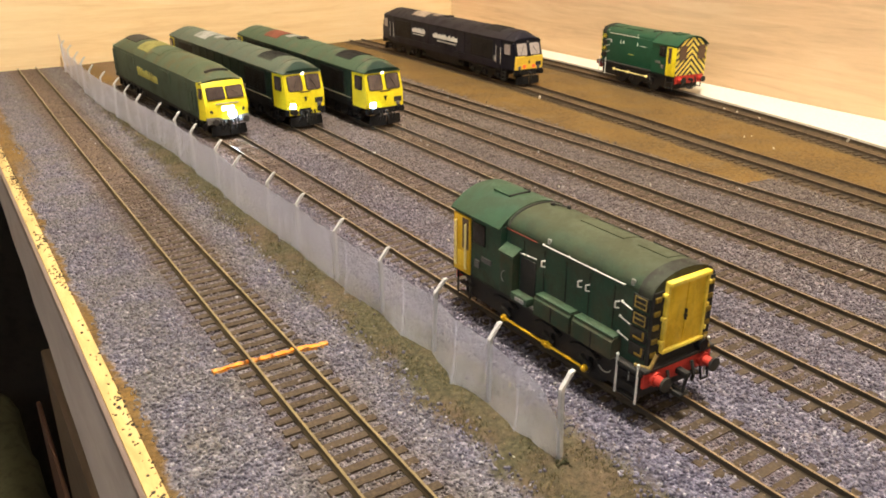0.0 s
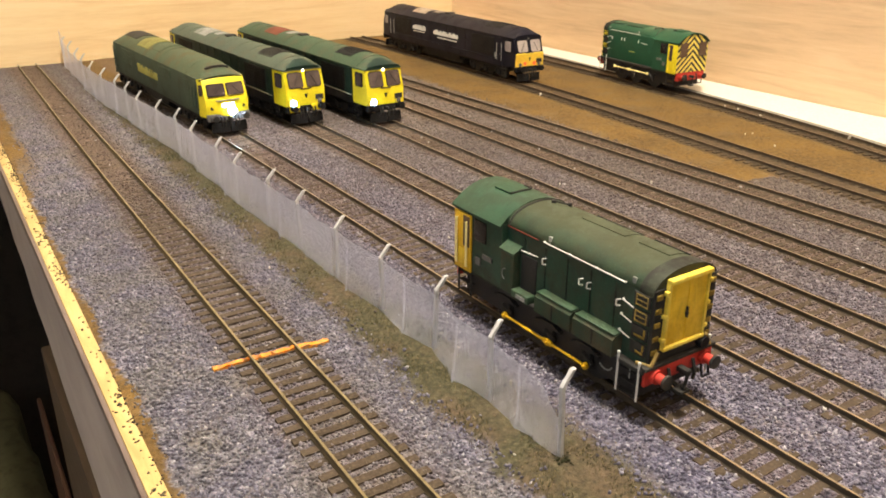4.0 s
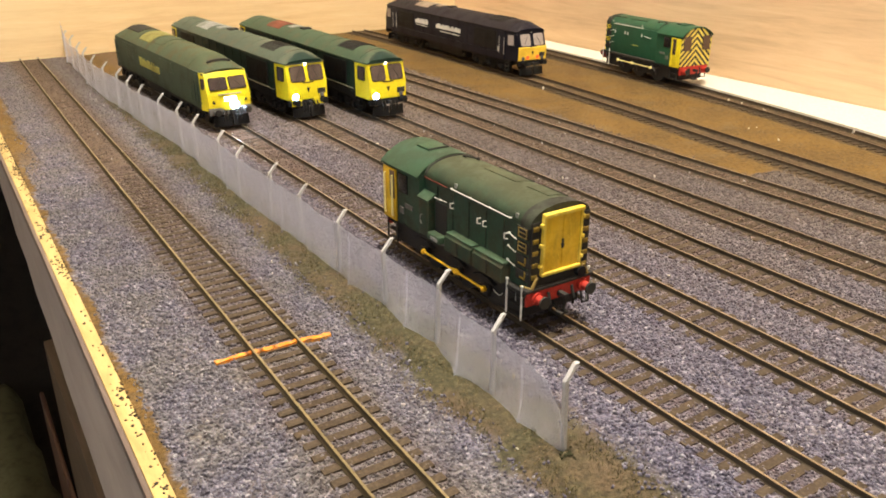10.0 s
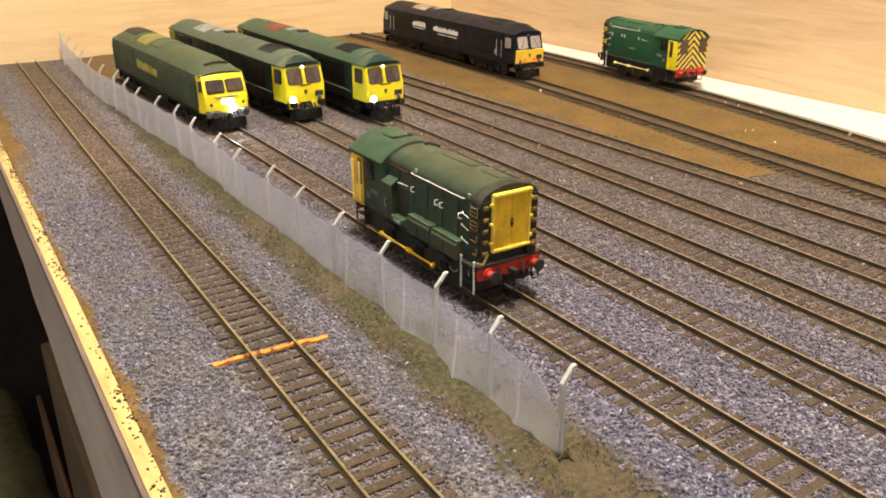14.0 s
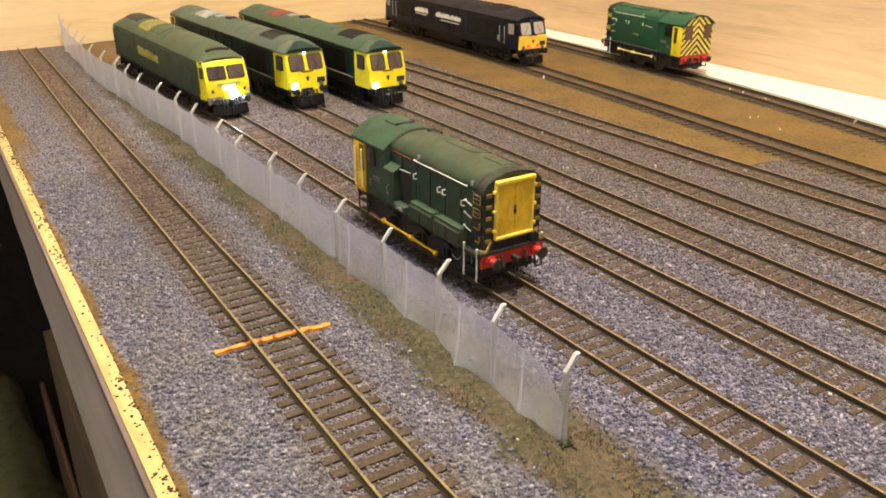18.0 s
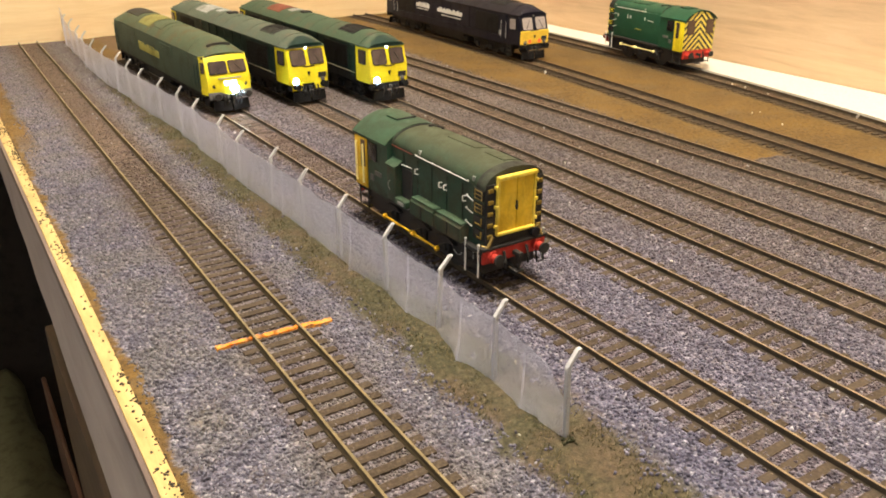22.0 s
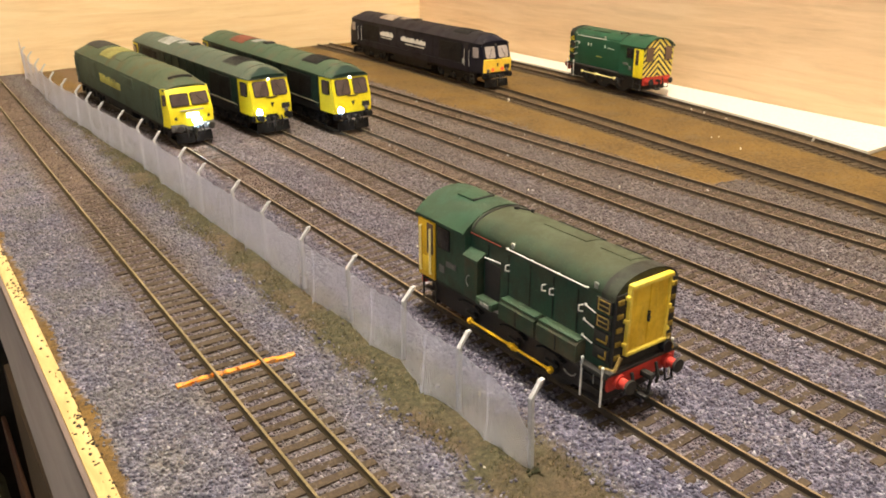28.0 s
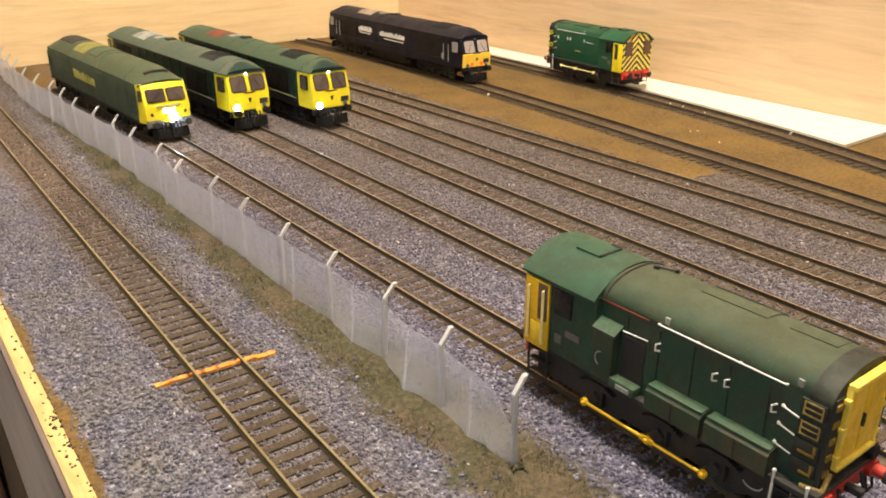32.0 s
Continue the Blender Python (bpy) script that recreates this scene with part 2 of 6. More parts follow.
GROUND = ground_material()
CHIPS = chip_material()
PLY = wood_material("plywood", (0.58, 0.40, 0.24), (0.70, 0.50, 0.30), (0.76, 0.57, 0.36))
PLY_END = wood_material("plywood_end", (0.72, 0.51, 0.27), (0.80, 0.60, 0.33), (0.84, 0.66, 0.39), along="X")
PINE_EDGE = wood_material("pale_timber_edge", (0.46, 0.32, 0.12), (0.57, 0.415, 0.165), (0.64, 0.49, 0.23), scale=30, stretch=6)
FASCIA = wood_material("grey_fascia", (0.275, 0.230, 0.208), (0.325, 0.275, 0.250), (0.365, 0.310, 0.282), scale=14, stretch=8)
RIM_SHADE = wood_material("rim_shade", (0.135, 0.098, 0.080), (0.170, 0.125, 0.104), (0.21, 0.158, 0.130), scale=20, stretch=8)
RED_WOOD = wood_material("red_timber", (0.060, 0.028, 0.017), (0.088, 0.043, 0.027), (0.115, 0.060, 0.038), along="Y")
DARK_WOOD = wood_material("dark_timber", (0.058, 0.037, 0.023), (0.092, 0.062, 0.041), (0.125, 0.086, 0.058), along="Y")
CLOTH = paint("green_cloth", (0.050, 0.046, 0.023), 0.95, (0.006, 0.005, 0.004), 0.6, 0.1)
SHADE_SHEET = paint("shade_black", (0.022, 0.017, 0.013), 0.95, (0.006, 0.005, 0.004), 0.5, 0.1)
CARD = plain("white_card", (0.72, 0.67, 0.56), 0.8, spec=0.2)


def rail_material(name, web, head, rough):
    """Painted webs, and a head worn by wheels."""
    n = Nodes(name)
    geo = n.add("ShaderNodeNewGeometry")
    xyz = n.add("ShaderNodeSeparateXYZ")
    n.link(geo.outputs["Normal"], xyz.inputs[0])
    place = n.add("ShaderNodeSeparateXYZ")
    n.link(n.coords(), place.inputs[0])
    top = n.math("MULTIPLY", n.step(xyz.outputs[2], 0.7, 0.95), n.step(place.outputs[2], 0.0031, 0.0033))
    rust = n.noise(160, 5, 0.7)
    w_ = n.ramp(rust, [(0.3, tuple(q * 0.6 for q in web)), (0.7, tuple(q * 1.3 for q in web))])
    h_ = n.ramp(n.noise(90, 4, 0.7), [(0.3, tuple(q * 0.75 for q in head)), (0.7, tuple(q * 1.2 for q in head))])
    n.finish(n.mix(top, w_, h_), n.math("SUBTRACT", 0.75, n.math("MULTIPLY", top, 0.75 - rough)), spec=0.5)
    n.link(n.math("MULTIPLY", top, 0.3), n.bsdf.inputs["Metallic"])
    return n.mat


RAIL = rail_material("rusty_rail", (0.070, 0.050, 0.029), (0.25, 0.185, 0.105), 0.33)
RAIL_TAN = rail_material("tan_rail", (0.095, 0.068, 0.029), (0.235, 0.182, 0.090), 0.36)
RAIL_DARK = rail_material("dull_rail", (0.062, 0.041, 0.020), (0.150, 0.102, 0.052), 0.55)


def packed_material():
    n = Nodes("packed_dirt")
    fine = n.noise(420, 5, 0.75)
    c = n.ramp(fine, [(0.3, (0.048, 0.032, 0.018)), (0.55, (0.092, 0.064, 0.037)), (0.75, (0.150, 0.108, 0.064))])
    c = n.mix(n.step(n.noise(40, 4, 0.65), 0.45, 0.7), c, (0.120, 0.078, 0.034))
    n.bump(fine, 0.0006, 0.9)
    return n.finish(c, 0.88, spec=0.2)


PACKED = packed_material()
CONCRETE = paint("pale_concrete", (0.50, 0.49, 0.48), 0.8, (0.2, 0.18, 0.15), 0.3, 0.2)


def chalk_material():
    """Bright orange paint, missing between the stones."""
    n = Nodes("orange_chalk")
    gap = n.step(n.noise(520, 4, 0.75), 0.47, 0.56)
    tone = n.ramp(n.noise(260, 4, 0.7), [(0.3, (0.80, 0.17, 0.015)), (0.5, (0.92, 0.33, 0.03)), (0.7, (0.95, 0.50, 0.12))])
    n.bump(n.noise(800, 3, 0.7), 0.0004, 0.8)
    return n.finish(n.mix(n.math("MULTIPLY", gap, 0.7), tone, (0.28, 0.15, 0.09)), 0.85, spec=0.15)


ORANGE = chalk_material()


def sleeper_material(name, a, b):
    n = Nodes(name)
    info = n.add("ShaderNodeObjectInfo")
    grain = n.noise(700, 4, 0.7)
    c = n.mix(info.outputs["Random"], a, b)
    c = n.mix(n.step(grain, 0.4, 0.7), c, tuple(q * 1.4 for q in b))
    n.bump(grain, 0.0001, 0.5)
    return n.finish(c, 0.85, spec=0.2)


SLEEPER = sleeper_material("weathered_sleeper", (0.046, 0.033, 0.021), (0.070, 0.051, 0.034))
SLEEPER_DARK = sleeper_material("dark_sleeper", (0.036, 0.025, 0.015), (0.068, 0.047, 0.028))


def net_material():
    n = Nodes("white_netting")
    uv = n.add("ShaderNodeUVMap")
    mesh = n.voronoi(1450, "DISTANCE_TO_EDGE", uv.outputs[0])
    mesh.inputs["Randomness"].default_value = 0.35
    slack = n.math("ADD", 0.081, n.math("MULTIPLY", n.noise(110, 4, 0.7, uv.outputs[0]), 0.082))
    strand = n.math("LESS_THAN", mesh.outputs["Distance"], slack)
    clear = n.add("ShaderNodeBsdfTransparent")
    mixer = n.add("ShaderNodeMixShader")
    n.finish((0.86, 0.86, 0.96), 0.6, spec=0.3)
    n.link(strand, mixer.inputs[0])
    n.link(clear.outputs[0], mixer.inputs[1])
    n.link(n.bsdf.outputs[0], mixer.inputs[2])
    n.link(mixer.outputs[0], n.tree.nodes["Material Output"].inputs[0])
    return n.mat


NET = net_material()

# ---------------------------------------------------------------- mesh helpers
def mesh_object(name, bm, material, smooth=35):
    bmesh.ops.recalc_face_normals(bm, faces=bm.faces)
    me = bpy.data.meshes.new(name)
    bm.to_mesh(me)
    bm.free()
    me.materials.append(material)
    if smooth:
        for p in me.polygons:
            p.use_smooth = True
        me.set_sharp_from_angle(angle=radians(smooth))
    return new(name, me)


def part(name, bm, material, parent, label="", smooth=35):
    """Links a bmesh as one mesh object under a thing or a part."""
    ob = mesh_object(name, bm, material, smooth)
    ob.parent = parent
    if label:
        tagged(ob, label)
    return ob


def thing(name, m, label, category, group="", kind=""):
    ob = new(name)
    ob.empty_display_size = 0.01
    ob.matrix_basis = m
    return tagged(ob, label, category, group, kind)


def box(bm, x0, x1, y0, y1, z0, z1, bevel=0.0, turn=None):
    r = bmesh.ops.create_cube(bm, size=1.0)
    vs = r["verts"]
    for v in vs:
        v.co = Vector((x0 + (v.co.x + 0.5) * (x1 - x0), y0 + (v.co.y + 0.5) * (y1 - y0), z0 + (v.co.z + 0.5) * (z1 - z0)))
    if bevel:
        edges = list({e for v in vs for e in v.link_edges})
        out = bmesh.ops.bevel(bm, geom=edges, offset=bevel, segments=2, affect="EDGES", profile=0.6)
        vs = list({v for f in out["faces"] for v in f.verts} | {v for v in vs if v.is_valid})
    if turn is not None:
        for v in vs:
            v.co = turn @ v.co
    return bm


def rod(bm, a, b, r, sides=8, r2=None):
    a, b = Vector(a), Vector(b)
    m = Matrix.Translation((a + b) / 2) @ (b - a).to_track_quat("Z", "Y").to_matrix().to_4x4()
    bmesh.ops.create_cone(bm, cap_ends=True, segments=sides, radius1=r, radius2=r if r2 is None else r2, depth=(b - a).length, matrix=m)
    return bm


def ball(bm, c, r, seg=10, rings=6, scale=(1, 1, 1)):
    bmesh.ops.create_uvsphere(bm, u_segments=seg, v_segments=rings, radius=r, matrix=Matrix.Translation(c) @ Matrix.Diagonal((*scale, 1)))
    return bm


def prism(bm, profile, y0, y1, taper0=1.0, taper1=1.0, cx=0.0):
    """A closed (x, z) profile drawn out along y."""
    rings = []
    for y, k in ((y0, taper0), (y1, taper1)):
        rings.append([bm.verts.new((cx + (x - cx) * k, y, z)) for x, z in profile])
    n = len(profile)
    for i in range(n):
        bm.faces.new((rings[0][i], rings[0][(i + 1) % n], rings[1][(i + 1) % n], rings[1][i]))
    bm.faces.new(rings[0])
    bm.faces.new(list(reversed(rings[1])))
    return bm


def loft(bm, rings, cap=True):
    """Joins equal rings of points into a skin."""
    vs = [[bm.verts.new(p) for p in ring] for ring in rings]
    n = len(vs[0])
    for a, b in zip(vs, vs[1:]):
        for i in range(n):
            bm.faces.new((a[i], a[(i + 1) % n], b[(i + 1) % n], b[i]))
    if cap:
        bm.faces.new(vs[0])
        bm.faces.new(list(reversed(vs[-1])))
    return bm


def B():
    return bmesh.new()


def lerp_path(points, y):
    """x at y on a smooth line through (y, x) points."""
    pts = list(points)
    if y <= pts[0][0]:
        (ya, xa), (yb, xb) = pts[0], pts[1]
        return xa + (xb - xa) * (y - ya) / (yb - ya)
    for i in range(len(pts) - 1):
        if y <= pts[i + 1][0]:
            break
    y0, x0 = pts[max(i - 1, 0)]
    y1, x1 = pts[i]
    y2, x2 = pts[i + 1]
    y3, x3 = pts[min(i + 2, len(pts) - 1)]
    u = (y - y1) / (y2 - y1)
    m1 = (x2 - x0) / (y2 - y0) * (y2 - y1)
    m2 = (x3 - x1) / (y3 - y1) * (y2 - y1)
    return ((2 * u ** 3 - 3 * u ** 2 + 1) * x1 + (u ** 3 - 2 * u ** 2 + u) * m1 + (-2 * u ** 3 + 3 * u ** 2) * x2 + (u ** 3 - u ** 2) * m2)


RAIL_TOP = 0.0035
EDGE = -0.0540          # inner side of the pale rim
END = 0.975             # the end board
BACK = 0.549            # the back board
START = -0.45           # where the layout begins behind the camera

TRACKS = {
    "siding": [(START, 0.0), (0.25, 0.0), (0.6, 0.0), (END, 0.003)],
    "shunting": [(START, 0.1099), (0.25, 0.0968), (0.585, 0.0900), (0.80, 0.0790), (END, 0.067)],
    "second": [(START, 0.156), (0.25, 0.1518), (0.57, 0.1495), (0.84, 0.1365), (END, 0.128)],
    "third": [(START, 0.205), (0.25, 0.2034), (0.54, 0.2030), (0.81, 0.1960), (END, 0.188)],
    "fourth": [(START, 0.257), (0.25, 0.2539), (0.60, 0.2520), (END, 0.243)],
    "fifth": [(START, 0.325), (0.25, 0.3092), (0.60, 0.2990), (END, 0.285)],
    "brown_one": [(START, 0.255), (0.0, 0.331), (0.12, 0.351), (0.20, 0.3605), (0.28, 0.3680), (0.36, 0.3745), (0.44, 0.3820), (0.58, 0.392), (0.75, 0.399), (0.87, 0.398), (END, 0.394)],
    "brown_two": [(START, 0.27), (0.20, 0.434), (0.28, 0.4535), (0.345, 0.4665), (0.435, 0.4795), (0.53, 0.4895), (0.65, 0.496), (0.75, 0.499), (END, 0.50)],
}


def bank(x):
    """The running tracks lie in a slightly deeper bed of ballast than the siding."""
    up = np.clip((np.asarray(x, float) - 0.064) / 0.016, 0, 1)
    down = np.clip((np.asarray(x, float) - 0.324) / 0.018, 0, 1)
    return 0.0009 * (up * up * (3 - 2 * up) - down * down * (3 - 2 * down))


def heading(points, y):
    return math.atan2(lerp_path(points, y + 0.01) - lerp_path(points, y - 0.01), 0.02)


# ---------------------------------------------------------------- setting
def grid_sheet(name, x0, x1, y0, y1, step, z, material, rough):
    nx, ny = int((x1 - x0) / step) + 1, int((y1 - y0) / step) + 1
    xs, ys = np.linspace(x0, x1, nx), np.linspace(y0, y1, ny)
    gx, gy = np.meshgrid(xs, ys)
    rng = np.random.default_rng(3)
    gz = z + bank(gx) + rough * rng.standard_normal(gx.shape)
    co = np.stack([gx, gy, gz], -1).reshape(-1, 3)
    i = np.arange((ny - 1) * (nx - 1))
    a = (i // (nx - 1)) * nx + i % (nx - 1)
    faces = np.stack([a, a + 1, a + nx + 1, a + nx], 1)
    me = bpy.data.meshes.new(name)
    me.from_pydata(co.tolist(), [], faces.tolist())
    for p in me.polygons:
        p.use_smooth = True
    me.materials.append(material)
    return new(name, me)


ground = tagged(grid_sheet("ground", EDGE, BACK + 0.004, START, END - 0.001, 0.003, 0.0, GROUND, 0.00012),
                "grey stone ballast with brown earth and a turf verge on the baseboard", "ground", kind="structure")


def setting():
    bm = box(B(), EDGE - 0.004, BACK - 0.001, START, END + 0.02, -0.018, -0.004)
    tagged(mesh_object("baseboard", bm, FASCIA), "timber baseboard that carries the railway", "baseboard", kind="structure")
    bm = box(B(), EDGE - 0.0055, EDGE, START, END, -0.010, 0.0012, 0.0005)
    tagged(mesh_object("trim", bm, PINE_EDGE), "pale timber rim of the baseboard with specks of ballast", "trim", kind="structure")
    # the rim's own shaded side, its shade put into a mauve-brown strip
    bm = box(B(), EDGE - 0.0071, EDGE - 0.0052, START, END, -0.0070, 0.0002, 0.0003)
    tagged(mesh_object("rim_shade_strip", bm, RIM_SHADE), "thin mauve-brown strip for the rim's shaded side", "trim", kind="structure")
    rings = []
    for i in range(30):
        y = START + (END - START) * i / 29
        low = min(-0.0612, -0.0672 + 0.0127 * (y - 0.25)) + 0.0003 * math.sin(9 * i)
        rings.append([(EDGE - 0.0060, y, -0.0006), (EDGE - 0.0066, y, -0.0010), (low, y, -0.0350), (low + 0.002, y, -0.0360), (EDGE - 0.0055, y, -0.0360)])
    bm = loft(B(), rings)
    tagged(mesh_object("fascia", bm, FASCIA), "grey-brown timber fascia along the baseboard", "fascia", kind="structure")
    bm = box(B(), 0, 0.012, -0.9, END - 0.452, -0.06, 0.55)
    wall = tagged(mesh_object("wall_back", bm, PLY), "tall plywood back board with long grain", "wall", kind="structure")
    wall.matrix_basis = pose(BACK, 0.45, 0)
    bm = box(B(), -0.75, BACK + 0.012, END, END + 0.012, -0.06, 0.55)
    tagged(mesh_object("wall_end", bm, PLY_END), "plywood end board behind the tracks", "wall", kind="structure")
    # white card strip beside the last track
    bm = B()
    n = 30
    low, high = [], []
    for i in range(n + 1):
        y = 0.279 + (END - 0.006 - 0.279) * i / n
        near = lerp_path(TRACKS["brown_two"], y) + 0.0158
        low.append((near, y))
        high.append((BACK - 0.0012, min(y + 0.002, END - 0.002)))
    ring = low + list(reversed(high))
    loft(bm, [[(x, y, 0.0006) for x, y in ring], [(x, y, 0.0032) for x, y in ring]])
    tagged(mesh_object("card_strip", bm, CARD), "white foam card strip lying along the back board", "card strip")
    # timbers and a cloth-covered crate in the dark under the board
    for name, dims, mat, label in (
            ("plank", (-0.0590, -0.0505, -0.30, 0.61, -0.89, -0.150), DARK_WOOD, "dark brown board on edge under the baseboard"),
            ("plank", (-0.0640, -0.0598, -0.30, 0.80, -0.89, -0.300), RED_WOOD, "dark red-brown board stored under the baseboard")):
        tagged(mesh_object(name, box(B(), *dims, 0.002), mat), label, name)
    crate = thing("crate", pose(-0.066, 0.75, -0.40, 0, 0, 3.3), "crate under a dark green cloth on the floor", "crate")
    part("crate_box", box(B(), -0.39, -0.01, -1.04, 0.44, -0.50, -0.004, 0.004), DARK_WOOD, crate)
    rings = []
    for i in range(50):
        y = -1.05 + 1.5 * i / 49
        w = 0.004 * math.sin(i * 1.7) + 0.003 * math.sin(i * 0.6)
        rings.append([(-0.40, y, -0.16), (-0.395, y, 0.002), (-0.2, y, 0.003 + 0.002 * math.sin(i * 0.9)), (-0.012, y, 0.002), (-0.002 + w, y, -0.010), (0.003 + 1.5 * w, y, -0.16), (0.001 + 1.5 * w, y, -0.16), (-0.006 + w, y, -0.012), (-0.014, y, -0.001), (-0.39, y, -0.001)])
    part("cloth_cover", loft(B(), rings), CLOTH, crate, "dark green cloth", 60)
    for y in (-0.35, 0.90):
        bm = box(B(), 0.060, 0.096, y, y + 0.05, -0.90, -0.019, 0.002)
        box(bm, 0.060, 0.40, y + 0.002, y + 0.03, -0.330, -0.302)
        tagged(mesh_object("trestle_leg", bm, DARK_WOOD), "dark timber trestle leg under the baseboard", "trestle", "trestle legs")
    # black folded sheet stands in for shade, from the end board to the floor
    folds = [(-2.15 + 0.03 * i, END + 0.030 + 0.010 * math.sin(i * 1.3) + 0.006 * math.sin(i * 0.47)) for i in range(92)]
    bm = loft(B(), [[(x, y, -0.90), (x, y, -0.03), (x, y + 0.004, -0.03), (x, y + 0.004, -0.90)] for x, y in folds])
    tagged(mesh_object("drape", bm, SHADE_SHEET, 60), "black folded sheet standing in for shade behind the baseboard", "drape", kind="structure")
    # the room round the layout
    wall = plain("room_paint", (0.82, 0.80, 0.765), 0.9, spec=0.1)
    carpet = paint("dark_carpet", (0.045, 0.05, 0.035), 0.95, (0.02, 0.015, 0.01), 0.5, 0.05)
    for name, dims, mat in (
            ("floor", (-2.2, 2.2, -2.4, 2.4, -0.95, -0.90), carpet),
            ("ceiling", (-2.2, 2.2, -2.4, 2.4, 1.42, 1.47), wall),
            ("wall_east", (2.2, 2.25, -2.4, 2.4, -0.90, 1.42), wall),
            ("wall_south", (-2.2, 2.2, -2.45, -2.4, -0.90, 1.42), wall),
            ("wall_north", (-2.2, 2.2, 2.4, 2.45, -0.90, 1.42), wall)):
        tagged(mesh_object(name, box(B(), *dims), mat), "plain %s of the room" % name.split("_")[0], name.split("_")[0], kind="structure")
    bm = B()
    for y0, y1, z0, z1 in ((-2.4, -0.9, -0.90, 1.42), (0.3, 2.4, -0.90, 1.42), (-0.9, 0.3, -0.90, 0.0), (-0.9, 0.3, 1.0, 1.42)):
        box(bm, -2.30, -2.2, y0, y1, z0, z1)
    tagged(mesh_object("wall_west", bm, wall), "plain wall of the room with an added window opening", "wall", kind="structure")
    # unseen window frame, added to hold the cool fill light
    bm = B()
    for y0, y1, z0, z1 in ((-0.9, -0.86, 0.0, 1.0), (0.26, 0.3, 0.0, 1.0), (-0.86, 0.26, 0.0, 0.04), (-0.86, 0.26, 0.96, 1.0), (-0.32, -0.28, 0.04, 0.96)):
        box(bm, -2.27, -2.23, y0, y1, z0, z1)
    tagged(mesh_object("window_1", bm, CARD), "unseen white window frame added round the cool fill light", "window", kind="structure")


setting()


def make_track(points, key, pitch, dark, label, end=END):
    """Two rails of true section, and sleepers each of its own."""
    rail_mat, sleeper_mat = (RAIL_DARK, SLEEPER_DARK) if dark else (RAIL_TAN if key == 0 else RAIL, SLEEPER)
    t = thing("railway_track", pose(0, 0, 0), label, "railway track", "tracks of the yard")
    ys = np.arange(START, end - 0.003, 0.012)
    section = [(-0.0007, 0.0006), (0.0007, 0.0006), (0.0007, 0.0010), (0.00025, 0.0016), (0.00025, 0.0028),
               (0.00045, 0.0029), (0.00045, RAIL_TOP), (-0.00045, RAIL_TOP), (-0.00045, 0.0029), (-0.00025, 0.0028), (-0.00025, 0.0016), (-0.0007, 0.0010)]
    for side in (-1, 1):
        rings = []
        for y in ys:
            h = heading(points, y)
            x = lerp_path(points, y)
            rings.append([(x + (side * 0.00865 + sx) * math.cos(h), y - (side * 0.00865 + sx) * math.sin(h), z) for sx, z in section])
        part("rail", loft(B(), rings), rail_mat, t, smooth=20)
    rng = random.Random(key)
    if dark:
        # dirt packed between the rails and round the sleeper ends
        rings = []
        for y in np.arange(START, end - 0.003, 0.004):
            x = lerp_path(points, y)
            j = [rng.uniform(-0.0006, 0.0006) for _ in range(4)]
            k = rng.uniform(-0.0002, 0.0002)
            rings.append([(x + a, y, z) for a, z in ((-0.0172 + j[0], -0.0004), (-0.0156 + j[1], 0.0005), (-0.0062, 0.0004), (-0.0046, 0.0015 + k),
                                                     (0.0, 0.0013 - k), (0.0046, 0.0015 + k), (0.0062, 0.0004), (0.0156 + j[2], 0.0005), (0.0172 + j[3], -0.0004))])
        tagged(part("packed_dirt", loft(B(), rings), PACKED, t, "dark brown dirt packed between the rails"), kind="stuff")
    me = None
    y = START + 0.004
    while y < end - 0.006:
        if me is None:
            bm = B()
            prism(bm, [(-0.015, -0.0006), (0.015, -0.0006), (0.0148, 0.0011), (-0.0148, 0.0011)], -0.0016, 0.0016)
            ob = part("sleeper", bm, sleeper_mat, t, smooth=0)
            me = ob.data
        else:
            ob = new("sleeper", me)
            ob.parent = t
        ob.matrix_basis = pose(lerp_path(points, y), y, (0.0002 if dark else -0.0002 - 0.0010 * min(1, max(0, (y - 0.32) / 0.25)) if key == 0 else -0.0005 - 0.0007 * min(1, max(0, (y - 0.22) / 0.2))) + (0 if dark or key == 0 else 0.0008 + 0.0003 * min(1, max(0, (y - 0.2) / 0.2))) + rng.uniform(-0.0003, 0.0001), 0, 0, -math.degrees(heading(points, y)) + rng.uniform(-0.8, 0.8))
        y += pitch
    return t


for k, (key, points) in enumerate(TRACKS.items()):
    make_track(points, k, 0.0068, key.startswith("brown"),
               "dark bare model railway track on brown earth" if key.startswith("brown") else "rust-painted model railway track bedded in grey ballast", 0.832 if key == "shunting" else END)

